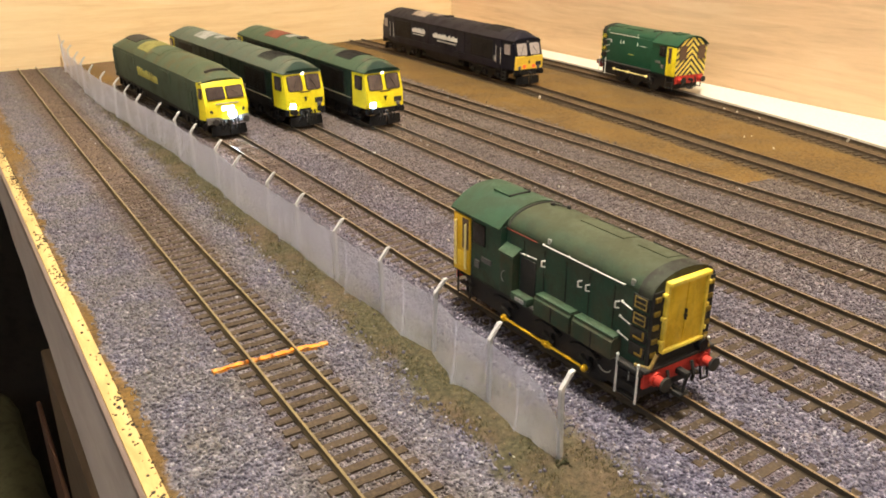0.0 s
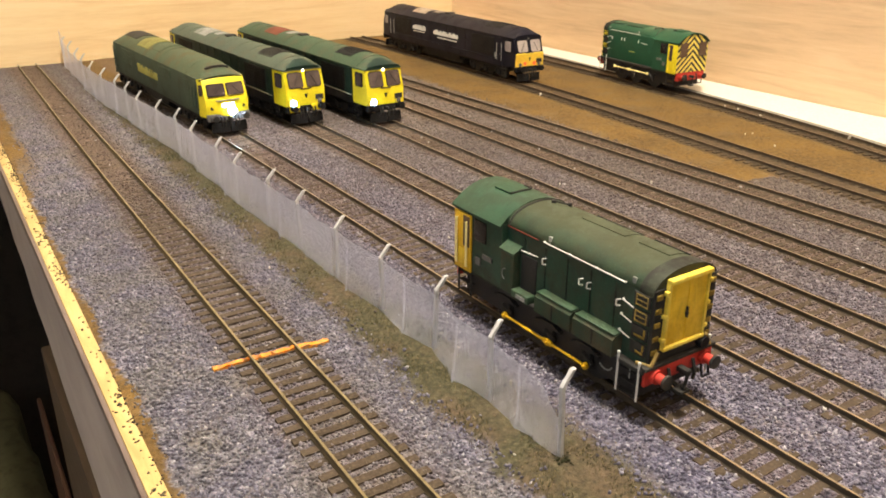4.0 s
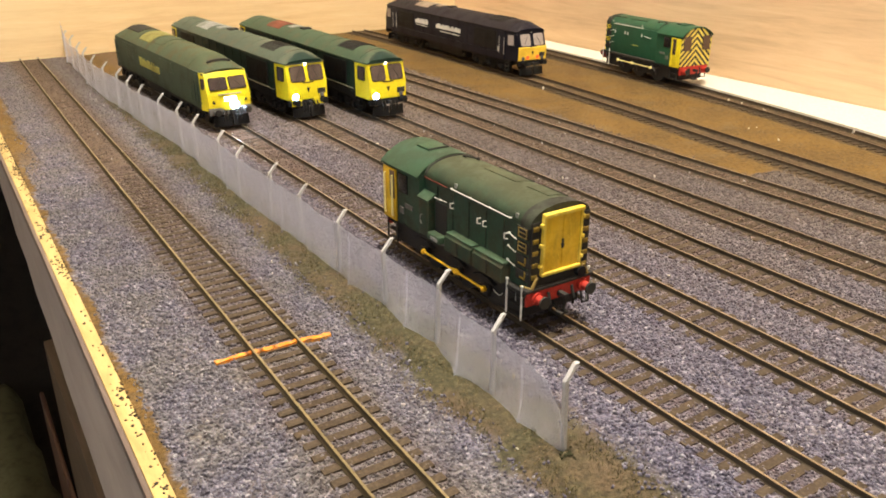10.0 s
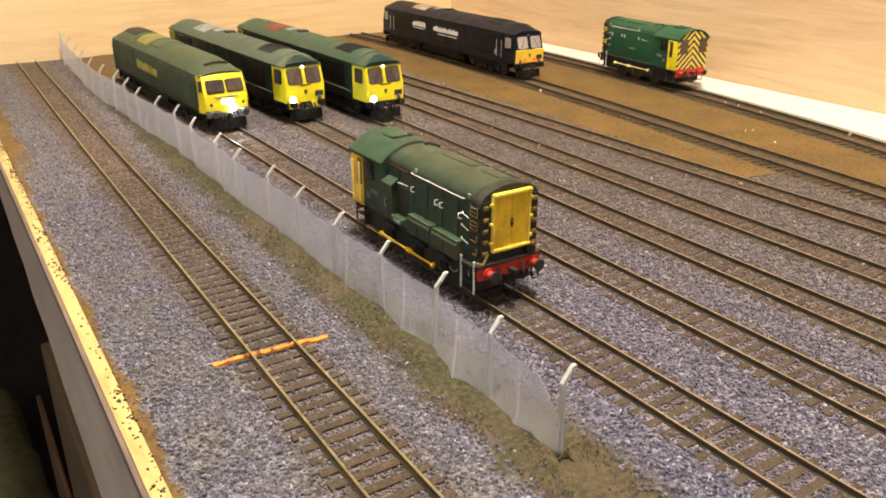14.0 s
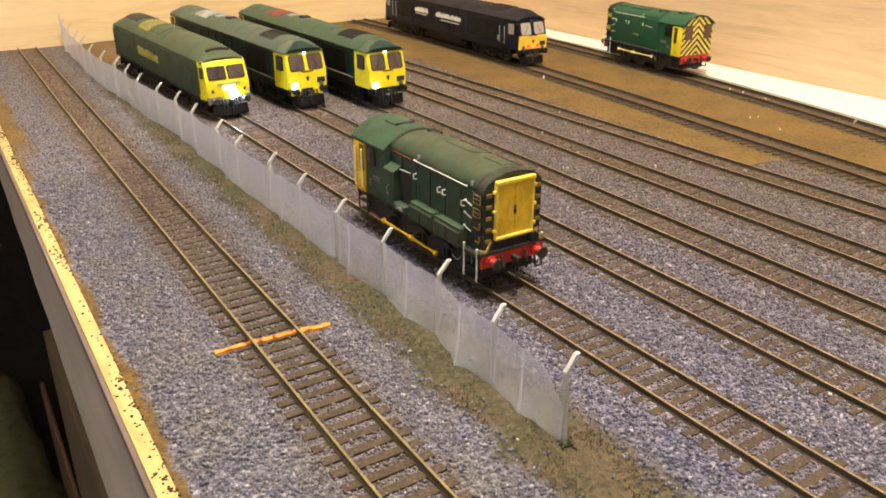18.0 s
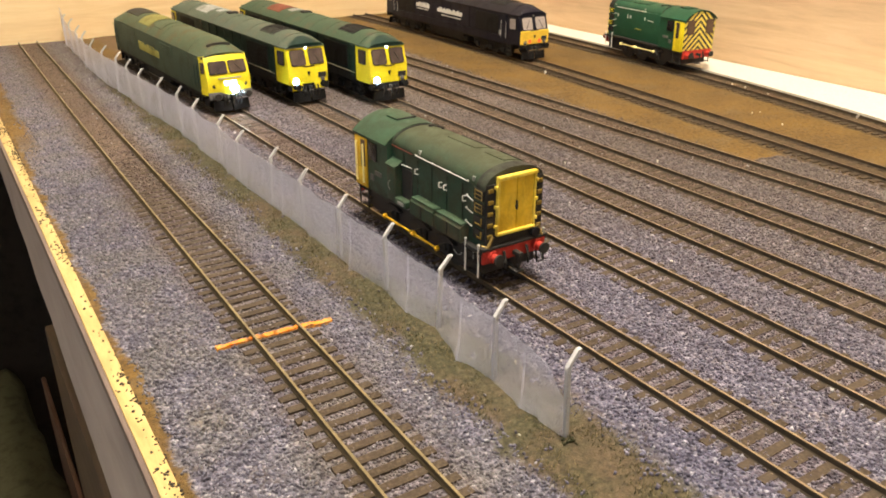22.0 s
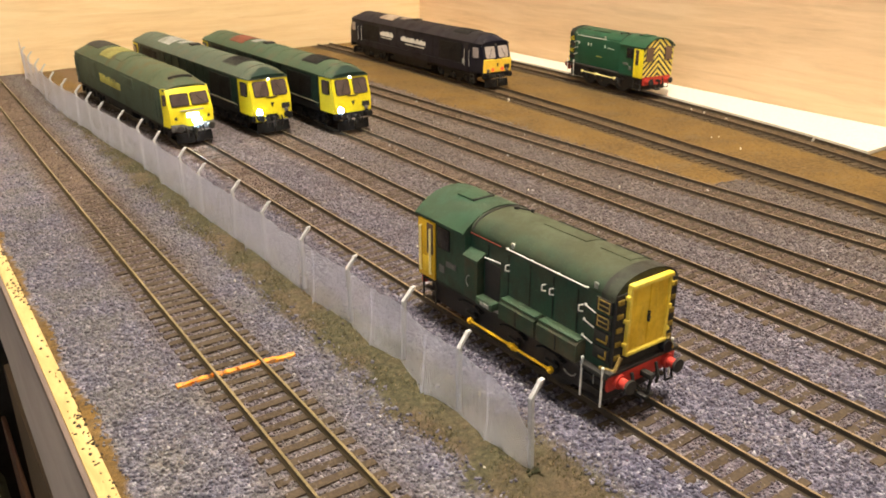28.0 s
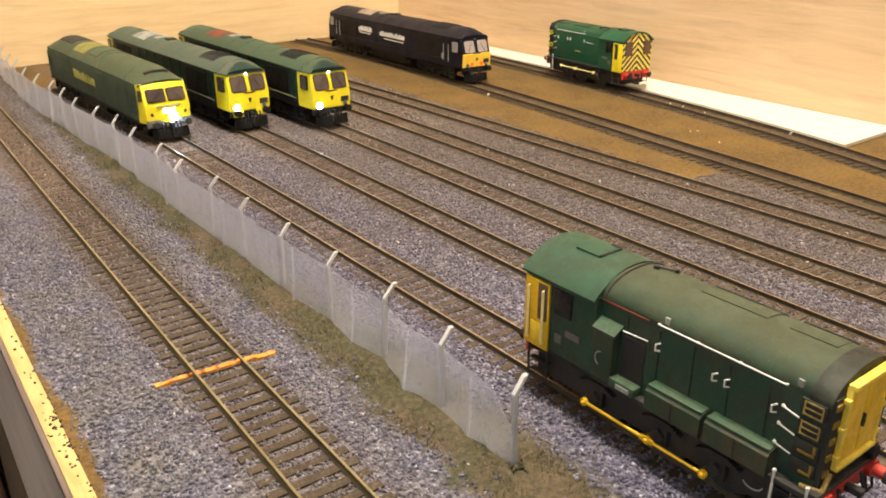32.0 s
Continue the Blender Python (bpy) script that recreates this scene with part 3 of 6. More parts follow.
# ---------------------------------------------------------------- locomotive paints
def grimy(name, colour, faded, dirt, rough, coat=0.8, crown=None):
    """Old paint: faded patches, streaks of grime down the sides, chipped speckle."""
    n = Nodes(name)
    streak = n.add("ShaderNodeMapping")
    n.link(n.coords(), streak.inputs[0])
    streak.inputs["Scale"].default_value = (1, 1, 0.28)
    fade = n.step(n.noise(95, 5, 0.7), 0.40, 0.68)
    runs = n.step(n.noise(230, 6, 0.75, streak.outputs[0], 0.5), 0.47, 0.68)
    blotch = n.step(n.noise(60, 5, 0.7, n.add("ShaderNodeTexCoord").outputs["Object"], 0.4), 0.42, 0.62)
    speck = n.step(n.noise(1100, 3, 0.7), 0.60, 0.72)
    c = n.mix(fade, colour, faded)
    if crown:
        # olive dust plus painted top light along the crown, thinning to the shoulders
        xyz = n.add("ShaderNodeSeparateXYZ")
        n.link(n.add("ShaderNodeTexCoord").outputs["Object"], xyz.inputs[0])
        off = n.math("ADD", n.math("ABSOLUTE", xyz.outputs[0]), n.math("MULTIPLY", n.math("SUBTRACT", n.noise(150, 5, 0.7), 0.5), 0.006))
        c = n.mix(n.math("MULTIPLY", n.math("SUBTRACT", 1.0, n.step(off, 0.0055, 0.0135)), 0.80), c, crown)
    c = n.mix(n.math("MULTIPLY", blotch, coat * 0.9), c, dirt)
    c = n.mix(n.math("MULTIPLY", runs, coat * 0.6), c, tuple(q * 0.55 for q in dirt))
    c = n.mix(n.math("MULTIPLY", speck, 0.45), c, tuple(min(1, q * 2.2 + 0.01) for q in faded))
    n.bump(n.noise(700, 3, 0.7), 0.00008, 0.6)
    return n.finish(c, n.math("ADD", n.math("MULTIPLY", blotch, 0.25), rough), spec=0.35)


GREEN = grimy("loco_green", (0.015, 0.052, 0.031), (0.028, 0.064, 0.037), (0.045, 0.042, 0.028), 0.45, 0.75)
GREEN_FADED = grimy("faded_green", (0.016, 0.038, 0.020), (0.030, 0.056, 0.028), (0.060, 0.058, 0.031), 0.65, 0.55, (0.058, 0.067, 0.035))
SOOTY_GREEN = grimy("sooty_green", (0.020, 0.022, 0.016), (0.040, 0.046, 0.030), (0.022, 0.018, 0.013), 0.65, 1.0)
BOX_GREEN = grimy("box_side_green", (0.022, 0.048, 0.027), (0.040, 0.055, 0.029), (0.078, 0.060, 0.034), 0.55, 1.0)
LID_GREEN = grimy("lid_green", (0.037, 0.078, 0.042), (0.056, 0.096, 0.052), (0.048, 0.048, 0.030), 0.55, 0.55)
DOOR_YELLOW = grimy("radiator_yellow", (0.84, 0.55, 0.025), (0.90, 0.62, 0.05), (0.46, 0.24, 0.02), 0.45, 0.45)
EDGE_YELLOW = grimy("worn_yellow_edge", (0.90, 0.66, 0.05), (0.94, 0.75, 0.14), (0.36, 0.19, 0.03), 0.45, 0.35)
SLAT_YELLOW = grimy("slat_yellow", (0.46, 0.33, 0.07), (0.38, 0.27, 0.09), (0.10, 0.06, 0.02), 0.5, 0.9)
CREAM_ROD = paint("cream_yellow", (0.88, 0.74, 0.30), 0.45, (0.40, 0.30, 0.08), 0.3, 0.4)
LINING = paint("dull_red_lining", (0.20, 0.035, 0.02), 0.5, (0.08, 0.03, 0.02), 0.5, 0.3)
# opaque pale tone stands in for reflection and the bright board seen through
NAVY_PANE = plain("painted_reflection_pane", (0.36, 0.31, 0.29), 0.1, spec=0.7)
GREEN_BRIGHT = grimy("cab_roof_green", (0.020, 0.062, 0.033), (0.030, 0.074, 0.038), (0.042, 0.054, 0.030), 0.5, 0.6)
GREEN_FRESH = paint("fresh_green", (0.008, 0.066, 0.032), 0.4, (0.02, 0.04, 0.02), 0.2, 0.4)
GREEN_DEEP = paint("deep_green", (0.005, 0.025, 0.017), 0.45, (0.02, 0.025, 0.015), 0.35, 0.35)
GREEN_SIDE = paint("weathered_green", (0.050, 0.079, 0.050), 0.6, (0.088, 0.078, 0.056), 0.55, 0.25, 0.2)
ROOF_GREY = paint("dusty_grey_green_roof", (0.078, 0.098, 0.070), 0.7, (0.135, 0.125, 0.090), 0.8, 0.2, 0.25)
ROOF_GREEN = paint("roof_green", (0.050, 0.082, 0.048), 0.65, (0.115, 0.105, 0.070), 0.8, 0.2, 0.25)
ROOF_OLIVE = paint("olive_roof", (0.064, 0.085, 0.048), 0.65, (0.125, 0.088, 0.046), 0.85, 0.2, 0.25)
OLIVE_PATCH = paint("pale_olive", (0.22, 0.20, 0.06), 0.7, (0.10, 0.09, 0.04), 0.4, 0.2, 0.3)
YELLOW = paint("warning_yellow", (0.72, 0.43, 0.012), 0.45, (0.30, 0.14, 0.02), 0.4, 0.4)
LEMON = paint("lemon_yellow", (0.82, 0.68, 0.015), 0.45, (0.45, 0.30, 0.03), 0.25, 0.4)
AMBER = paint("amber_yellow", (0.86, 0.60, 0.06), 0.45, (0.50, 0.22, 0.03), 0.25, 0.4)
RED = paint("beam_red", (0.52, 0.040, 0.024), 0.5, (0.22, 0.03, 0.02), 0.35, 0.35)
NAVY = paint("navy_blue", (0.0052, 0.0054, 0.015), 0.5, (0.015, 0.012, 0.012), 0.3, 0.25)
NAVY_ROOF = paint("dusty_navy_roof", (0.011, 0.010, 0.016), 0.6, (0.026, 0.020, 0.019), 0.5, 0.25)
BLACK = paint("underframe_black", (0.027, 0.024, 0.022), 0.65, (0.066, 0.048, 0.034), 0.7, 0.3)
COAL = paint("coal_black", (0.008, 0.008, 0.009), 0.6, (0.020, 0.016, 0.012), 0.5, 0.25)
DUSTY_GRILLE = paint("dusty_grille", (0.050, 0.050, 0.040), 0.75, (0.09, 0.08, 0.06), 0.6, 0.2)
SOOT = paint("soot_black", (0.032, 0.030, 0.027), 0.7, (0.075, 0.062, 0.045), 0.6, 0.2)
GREY_IRON = paint("dusty_iron", (0.14, 0.13, 0.12), 0.7, (0.07, 0.05, 0.035), 0.5, 0.25)
WHITE = paint("handrail_white", (0.72, 0.70, 0.64), 0.5, (0.3, 0.26, 0.2), 0.25, 0.35)
PALE = paint("pale_grey_patch", (0.30, 0.30, 0.275), 0.7, (0.12, 0.12, 0.09), 0.8, 0.2, 0.3)
BEIGE = paint("dusty_beige_panel", (0.34, 0.27, 0.20), 0.7, (0.14, 0.10, 0.08), 0.6, 0.2, 0.3)
RED_PATCH = paint("faded_red_patch", (0.19, 0.055, 0.032), 0.7, (0.12, 0.06, 0.04), 0.5, 0.2, 0.3)
CREAM_LINE = paint("cream_line", (0.38, 0.36, 0.26), 0.6, (0.15, 0.13, 0.09), 0.4, 0.2)
STEEL = plain("wheel_steel", (0.35, 0.32, 0.28), 0.35, 0.9)
TARNISHED = plain("wheel_face", (0.03, 0.027, 0.024), 0.6)
HEAD_GLOW = glow("headlight_glow", (0.50, 0.72, 1.0), 210.0)
MARK_FLARE_GLOW = glow("marker_and_flare_glow", (1.0, 0.93, 0.75), 9.0)
TAIL_GLOW = glow("tail_light_glow", (1.0, 0.10, 0.02), 1.3, (0.5, 0.04, 0.02))


def pane_material():
    n = Nodes("cab_glass")
    n.finish(n.ramp(n.noise(120, 3), [(0.3, (0.05, 0.035, 0.032)), (0.7, (0.085, 0.06, 0.055))]), 0.12, spec=0.6)
    return n.mat


GLASS = pane_material()
DARK_GLASS = plain("dark_opening", (0.016, 0.014, 0.014), 0.25)
WORN_YELLOW = paint("worn_yellow", (0.24, 0.155, 0.02), 0.6, (0.04, 0.03, 0.015), 0.6, 0.3)


def wasp_material(name, pitch, chevron):
    """Yellow and black warning stripes in the thing's own metres."""
    n = Nodes(name)
    xyz = n.add("ShaderNodeSeparateXYZ")
    n.link(n.coords(), xyz.inputs[0])
    across = n.math("ABSOLUTE", xyz.outputs[0]) if chevron else xyz.outputs[1]
    s = n.math("ADD", n.math("MULTIPLY", across, 0.95 if chevron else 0.6), xyz.outputs[2])
    w = n.math("PINGPONG", n.math("MULTIPLY", s, 1 / pitch), 0.5)
    stripe = n.math("GREATER_THAN", n.math("ADD", w, n.math("MULTIPLY", n.noise(300, 3), 0.06)), 0.262)
    c = n.mix(stripe, (0.02, 0.02, 0.018), (0.82, 0.66, 0.12))
    c = n.mix(n.math("MULTIPLY", n.step(n.noise(200, 4), 0.5, 0.75), 0.35), c, (0.08, 0.05, 0.02))
    return n.finish(c, 0.5)


DULL_YELLOW = paint("dull_yellow", (0.40, 0.36, 0.09), 0.6, (0.10, 0.10, 0.03), 0.5, 0.2)
WASP = wasp_material("wasp_stripes", 0.0046, False)
CHEVRON = wasp_material("wasp_chevrons", 0.0052, True)
BROWN_GLASS = plain("brown_tinted_glass", (0.115, 0.070, 0.048), 0.15, spec=0.6)


# ---------------------------------------------------------------- locomotive pieces
def roof_z(x, w, zc, zt, power=2.2, shoulder=1.0):
    """Height of a roof at x; a shoulder under 1 rounds the sides down to the vertical."""
    return zc + (zt - zc) * max(0.0, 1 - abs(x / w) ** power) ** shoulder


def arch(w, zc, zt, n=12, power=2.2, shoulder=1.0):
    """The curve of a roof from one gutter to the other."""
    return [(x, roof_z(x, w, zc, zt, power, shoulder)) for x in (w * math.cos(math.pi * i / n) for i in range(n + 1))]


def roof_profile(w, zc, zt, thick=0.0012, n=12, power=2.2, shoulder=1.0):
    return arch(w, zc, zt, n, power, shoulder) + [(-w, zc - thick), (w, zc - thick)]


def roof_plate(bm, w, zc, zt, x0, x1, y0, y1, lift=0.0003, power=2.2, n=6, shoulder=1.0):
    """A thin plate that follows the roof between x0 and x1."""
    top = []
    for i in range(n + 1):
        x = x0 + (x1 - x0) * i / n
        top.append((x, roof_z(x, w, zc, zt, power, shoulder)))
    ring = [(x, z + lift) for x, z in top] + [(x, z - 0.0006) for x, z in reversed(top)]
    return prism(bm, ring, y0, y1)


def panel(bm, m, w, h, depth=0.0005, r=0.0012):
    """A plate with rounded corners, w by h, in the plane of m's x and z."""
    pts = []
    for cx, cz, a0 in ((w / 2 - r, h / 2 - r, 0), (-w / 2 + r, h / 2 - r, 90), (-w / 2 + r, -h / 2 + r, 180), (w / 2 - r, -h / 2 + r, 270)):
        for k in range(4):
            a = radians(a0 + 30 * k)
            pts.append((cx + r * math.cos(a), cz + r * math.sin(a)))
    return loft(bm, [[m @ Vector((x, -depth / 2, z)) for x, z in pts], [m @ Vector((x, depth / 2, z)) for x, z in pts]])


def wheel_mesh(bm, x, y, z, r):
    rod(bm, (x - 0.0012, y, z), (x + 0.0012, y, z), r, 24)
    rod(bm, (x - 0.0018, y, z), (x + 0.0018, y, z), r * 0.25, 10)
    return bm


def buffers(parent, y, out, shank_mat, head_mat, z=0.0140):
    for side in (-1, 1):
        bm = B()
        rod(bm, (side * 0.0114, y, z), (side * 0.0114, y + out * 0.0048, z), 0.0017, 12)
        rod(bm, (side * 0.0114, y + out * 0.0015, z), (side * 0.0114, y, z), 0.0025, 12)
        b = part("buffer", bm, shank_mat, parent)
        bm = B()
        rod(bm, (side * 0.0114, y + out * 0.0046, z), (side * 0.0114, y + out * 0.0056, z), 0.0024, 16)
        part("buffer_head", bm, head_mat, b)


def bogie(parent, yc, length, wheels, r):
    """Side frames, axle boxes, springs and wheelsets of a bogie."""
    bm = B()
    for side in (-1, 1):
        prof = [(yc - length / 2, 0.0080), (yc - length / 2 + 0.004, 0.0045), (yc - length * 0.2, 0.0060), (yc, 0.0042), (yc + length * 0.2, 0.0060),
                (yc + length / 2 - 0.004, 0.0045), (yc + length / 2, 0.0080), (yc + length / 2, 0.0108), (yc - length / 2, 0.0108)]
        loft(bm, [[(side * 0.0132, y, z) for y, z in prof], [(side * 0.0148, y, z) for y, z in prof]])
        for k in range(wheels):
            y = yc + (k - (wheels - 1) / 2) * length * 0.36
            box(bm, side * 0.0150 - 0.0012, side * 0.0150 + 0.0012, y - 0.0022, y + 0.0022, 0.0040, 0.0085, 0.0003)
            rod(bm, (side * 0.0152, y + 0.0040, 0.0050), (side * 0.0152, y + 0.0040, 0.0100), 0.0011, 8)
    box(bm, -0.0125, 0.0125, yc - 0.008, yc + 0.008, 0.0080, 0.0125)
    bg = part("bogie", bm, COAL, parent)
    for k in range(wheels):
        y = yc + (k - (wheels - 1) / 2) * length * 0.36
        bm = B()
        for side in (-1, 1):
            wheel_mesh(bm, side * 0.0090, y, r, r)
        rod(bm, (-0.009, y, r), (0.009, y, r), 0.0012, 8)
        part("wheelset", bm, TARNISHED, bg)


def front_gear(parent, y, out, mat):
    """Buffer beam, plough, coupling hook and hoses at one end."""
    bm = box(B(), -0.0160, 0.0160, min(y, y - out * 0.0025), max(y, y - out * 0.0025), 0.0098, 0.0150, 0.0003)
    beam = part("buffer_beam", bm, mat, parent)
    bm = B()
    for side in (-1, 1):
        loft(bm, [[(side * 0.0005, y + out * 0.0022, 0.0012), (side * 0.0005, y + out * 0.0012, 0.0085), (side * 0.0130, y - out * 0.0006, 0.0085), (side * 0.0135, y - out * 0.0002, 0.0012)],
                  [(side * 0.0005, y + out * 0.0014, 0.0012), (side * 0.0005, y + out * 0.0004, 0.0085), (side * 0.0130, y - out * 0.0014, 0.0085), (side * 0.0135, y - out * 0.0010, 0.0012)]])
    part("plough", bm, COAL, parent)
    bm = box(B(), -0.0010, 0.0010, min(y, y + out * 0.0045), max(y, y + out * 0.0045), 0.0105, 0.0130, 0.0003)
    rod(bm, (0.0, y + out * 0.0040, 0.0110), (0.0, y + out * 0.0040, 0.0060), 0.0007, 6)
    part("coupling", bm, SOOT, parent)
    for x in (-0.0062, -0.0038, 0.0040, 0.0066):
        bm = rod(B(), (x, y + out * 0.0008, 0.0130), (x + 0.0006, y + out * 0.0020, 0.0085), 0.0006, 6)
        rod(bm, (x + 0.0006, y + out * 0.0020, 0.0085), (x + 0.0002, y + out * 0.0008, 0.0050), 0.0006, 6)
        part("hose", bm, SOOT, beam)
    return beam


def bars(bm, rng, x, side, y0, y1, z0, z1, thick=0.0003, gap=0.0006, stroke=(0.0010, 0.0024)):
    """Unreadable lettering as a row of small upright bars on a side."""
    y = y0
    while y < y1 - 0.001:
        w = rng.uniform(*stroke)
        top = z1 if rng.random() < 0.3 else z0 + (z1 - z0) * rng.uniform(0.62, 0.85)
        box(bm, x - thick, x + thick, y, min(y + w, y1), z0, top)
        y += w + gap
    return bm


def loco_place(key, y, length):
    pts = TRACKS[key]
    h = math.atan2(lerp_path(pts, y + length * 0.85) - lerp_path(pts, y + length * 0.15), length * 0.7)
    mid = y + length / 2
    x = lerp_path(pts, mid) - math.tan(h) * length / 2
    return pose(x, y, RAIL_TOP, 0, 0, -math.degrees(h))


def freight_loco(key, y, label, side_mat, roof_mat, nose_mat, low_mat, line, patch_mat, grille_mat, lights, seed, lettered=False):
    """A long two-cab six-axle freight diesel."""
    L, w, zc, zt = 0.268, 0.0170, 0.0415, 0.0495
    rng = random.Random(seed)
    t = thing("diesel_locomotive", loco_place(key, y, L), label, "locomotive", "locomotives of the yard")
    # body between the cabs
    bm = prism(B(), [(-w, 0.0140), (w, 0.0140), (w, zc), (-w, zc)], 0.0213, L - 0.0213)
    body = part("body", bm, side_mat, t)
    for side in (-1, 1):
        for y0, y1, z0, z1 in ((0.034, 0.074, 0.0215, 0.0385), (0.198, 0.234, 0.0215, 0.0385)):
            bm = B()
            x = side * (w + 0.0002)
            box(bm, x - 0.0003, x + 0.0003, y0, y1, z0, z1)
            for k in range(9):
                zz = z0 + 0.0010 + (z1 - z0 - 0.002) * k / 8
                box(bm, x - 0.0006, x + 0.0006, y0 + 0.001, y1 - 0.001, zz - 0.0003, zz + 0.0003)
            part("side_grille", bm, COAL, body)
    for side in (-1, 1):
        for yy in (0.086, 0.104, 0.122, 0.140, 0.158, 0.176):
            x = side * (w + 0.00012)
            part("door_seam", box(B(), x - 0.00022, x + 0.00022, yy - 0.00018, yy + 0.00018, 0.0204, 0.0405), COAL, body)
    for side in (-1, 1):
        bm = box(B(), side * (w + 0.0003) - 0.0003, side * (w + 0.0003) + 0.0003, 0.0225, L - 0.0225, 0.0193, 0.0200)
        part("stripe", bm, line, body)
        bm = box(B(), side * (w + 0.0001) - 0.0003, side * (w + 0.0001) + 0.0003, 0.0220, L - 0.0220, 0.0136, 0.0192)
        part("lower_side", bm, COAL if line is CREAM_LINE else side_mat, body)
    bm = prism(B(), roof_profile(w + 0.0004, zc, zt), 0.0150, L - 0.0150)
    roof = part("roof", bm, roof_mat, t)
    part("roof_grille", roof_plate(B(), w, zc, zt, -0.0110, 0.0110, 0.034, 0.060, 0.0004), grille_mat, roof, "dark radiator grille on the roof")
    bm = B()
    for k in range(9):
        yy = 0.0355 + 0.0228 * k / 8
        roof_plate(bm, w, zc, zt, -0.0104, 0.0104, yy - 0.0004, yy + 0.0004, 0.0008)
    part("grille_bar", bm, SOOT, roof)
    bm = roof_plate(B(), w, zc, zt, -0.0115, 0.0095, 0.176, 0.205, 0.0004)
    part("roof_panel", bm, patch_mat, roof)
    bm = roof_plate(B(), w, zc, zt, -0.0060, 0.0110, 0.158, 0.168, 0.0004)
    part("roof_panel", bm, BEIGE if lettered else PALE, roof)
    for yy in (0.075, 0.100, 0.125, 0.150, 0.215, 0.235):
        part("roof_rib", roof_plate(B(), w + 0.0003, zc, zt, -0.0168, 0.0168, yy - 0.00025, yy + 0.00025, 0.0002, n=12), roof_mat, roof)
    bm = box(B(), -0.004, 0.004, 0.139, 0.147, zt - 0.001, zt + 0.0012, 0.0004)
    part("exhaust", bm, SOOT, roof)
    # a cab at each end
    for end in (0, 1):
        def q(yy):
            return yy if end == 0 else L - yy
        prof = [(0.0000, 0.0145), (-0.0004, 0.0270), (0.0038, zc - 0.0010), (0.0060, zc - 0.0003), (0.0215, zc - 0.0003), (0.0215, 0.0140), (0.0010, 0.0140)]
        ks = [0.945, 0.945, 0.925, 0.935, 1.0, 1.0, 0.95]
        bm = loft(B(), [[(s * w * k, q(yy), z) for (yy, z), k in zip(prof, ks)] for s in (-1, 1)])
        bmesh.ops.bevel(bm, geom=[e for e in bm.edges if abs(e.verts[0].co.x - e.verts[1].co.x) < 0.003 and e.calc_length() > 0.004],
                        offset=0.0007, segments=2, affect="EDGES")
        cab = part("cab", bm, side_mat if lettered else nose_mat, t)
        if lettered and end == 0:
            bm = loft(B(), [[(s * w * 0.945, q(-0.0004), 0.0152), (s * w * 0.945, q(-0.0009), 0.0268), (s * w * 0.945, q(-0.0002), 0.0276), (s * w * 0.945, q(0.0010), 0.0152)] for s in (-1, 1)])
            part("nose_panel", bm, nose_mat, cab, "amber yellow nose panel")
        rings = []
        for yy, top, ww in ((0.0030, zc + 0.0022, 0.93), (0.0070, zc + 0.0048, 0.97), (0.0110, zt - 0.0013, 1.0), (0.0152, zt - 0.0004, 1.02)):
            rings.append([(x, q(yy), z) for x, z in arch(w * ww, zc - 0.0002, top, 12)] + [(-w * ww, q(yy), zc - 0.0010), (w * ww, q(yy), zc - 0.0010)])
        hood = part("cab_roof", loft(B(), rings), roof_mat, t)
        # dark sloping plate over the windscreens
        rings = []
        for yy, top, ww in ((0.0029, zc + 0.0020, 0.80), (0.0066, zc + 0.0047, 0.70), (0.0100, zt - 0.0017, 0.50)):
            rings.append([(x, q(yy) + (-0.0002 if end == 0 else 0.0002), z + 0.0003) for x, z in arch(w * ww, zc + 0.0010 + 0.3 * (yy - 0.0029), top, 10)] + [(-w * ww, q(yy), zc), (w * ww, q(yy), zc)])
        part("roof_hood", loft(B(), rings), side_mat, hood)
        slope = math.degrees(math.atan2(0.0042, 0.0135))
        for sx in (-1, 1):
            m = pose(sx * 0.0075, q(0.0017), 0.0335, 0, 0, 0) @ pose(0, 0, 0, -slope if end == 0 else slope)
            part("window_rubber", panel(B(), m, 0.0122, 0.0120, 0.0008, 0.0018), COAL, cab)
            glass = part("windscreen", panel(B(), m, 0.0112, 0.0110, 0.0012, 0.0015), GLASS if not lettered else NAVY_PANE, cab)
            bm = rod(B(), m @ Vector((sx * 0.002, -0.0008 if end == 0 else 0.0008, -0.0048)), m @ Vector((-sx * 0.002, -0.0010 if end == 0 else 0.0010, 0.0030)), 0.00022, 5)
            part("wiper", bm, SOOT, glass)
            m = pose(sx * (w * 0.975), q(0.0112), 0.0331, 0, 0, 90 - sx * (2.5 if end == 0 else -2.5))
            part("window_rubber", panel(B(), m, 0.0098, 0.0106, 0.0013, 0.0012), COAL, cab)
            part("side_window", panel(B(), m, 0.0086, 0.0094, 0.0018, 0.0009), GLASS if not lettered else NAVY_PANE, cab)
            # cab door and its rails
            x = sx * (w + 0.0001)
            bm = box(B(), x - 0.0003, x + 0.0003, q(0.0220), q(0.0290), 0.0165, 0.0400)
            part("cab_door", bm, side_mat, body)
            for yy in (0.0216, 0.0296):
                bm = rod(B(), (sx * (w + 0.0006), q(yy), 0.0185), (sx * (w + 0.0006), q(yy), 0.0345), 0.00018, 6)
                part("door_rail", bm, WHITE if lettered else GREEN_DEEP, body)
        bm = B()
        box(bm, 0.0078, 0.0142, min(q(-0.0009), q(0.0006)), max(q(-0.0009), q(0.0006)), 0.0178, 0.0218, 0.0003)
        part("light_cluster", bm, SOOT, cab)
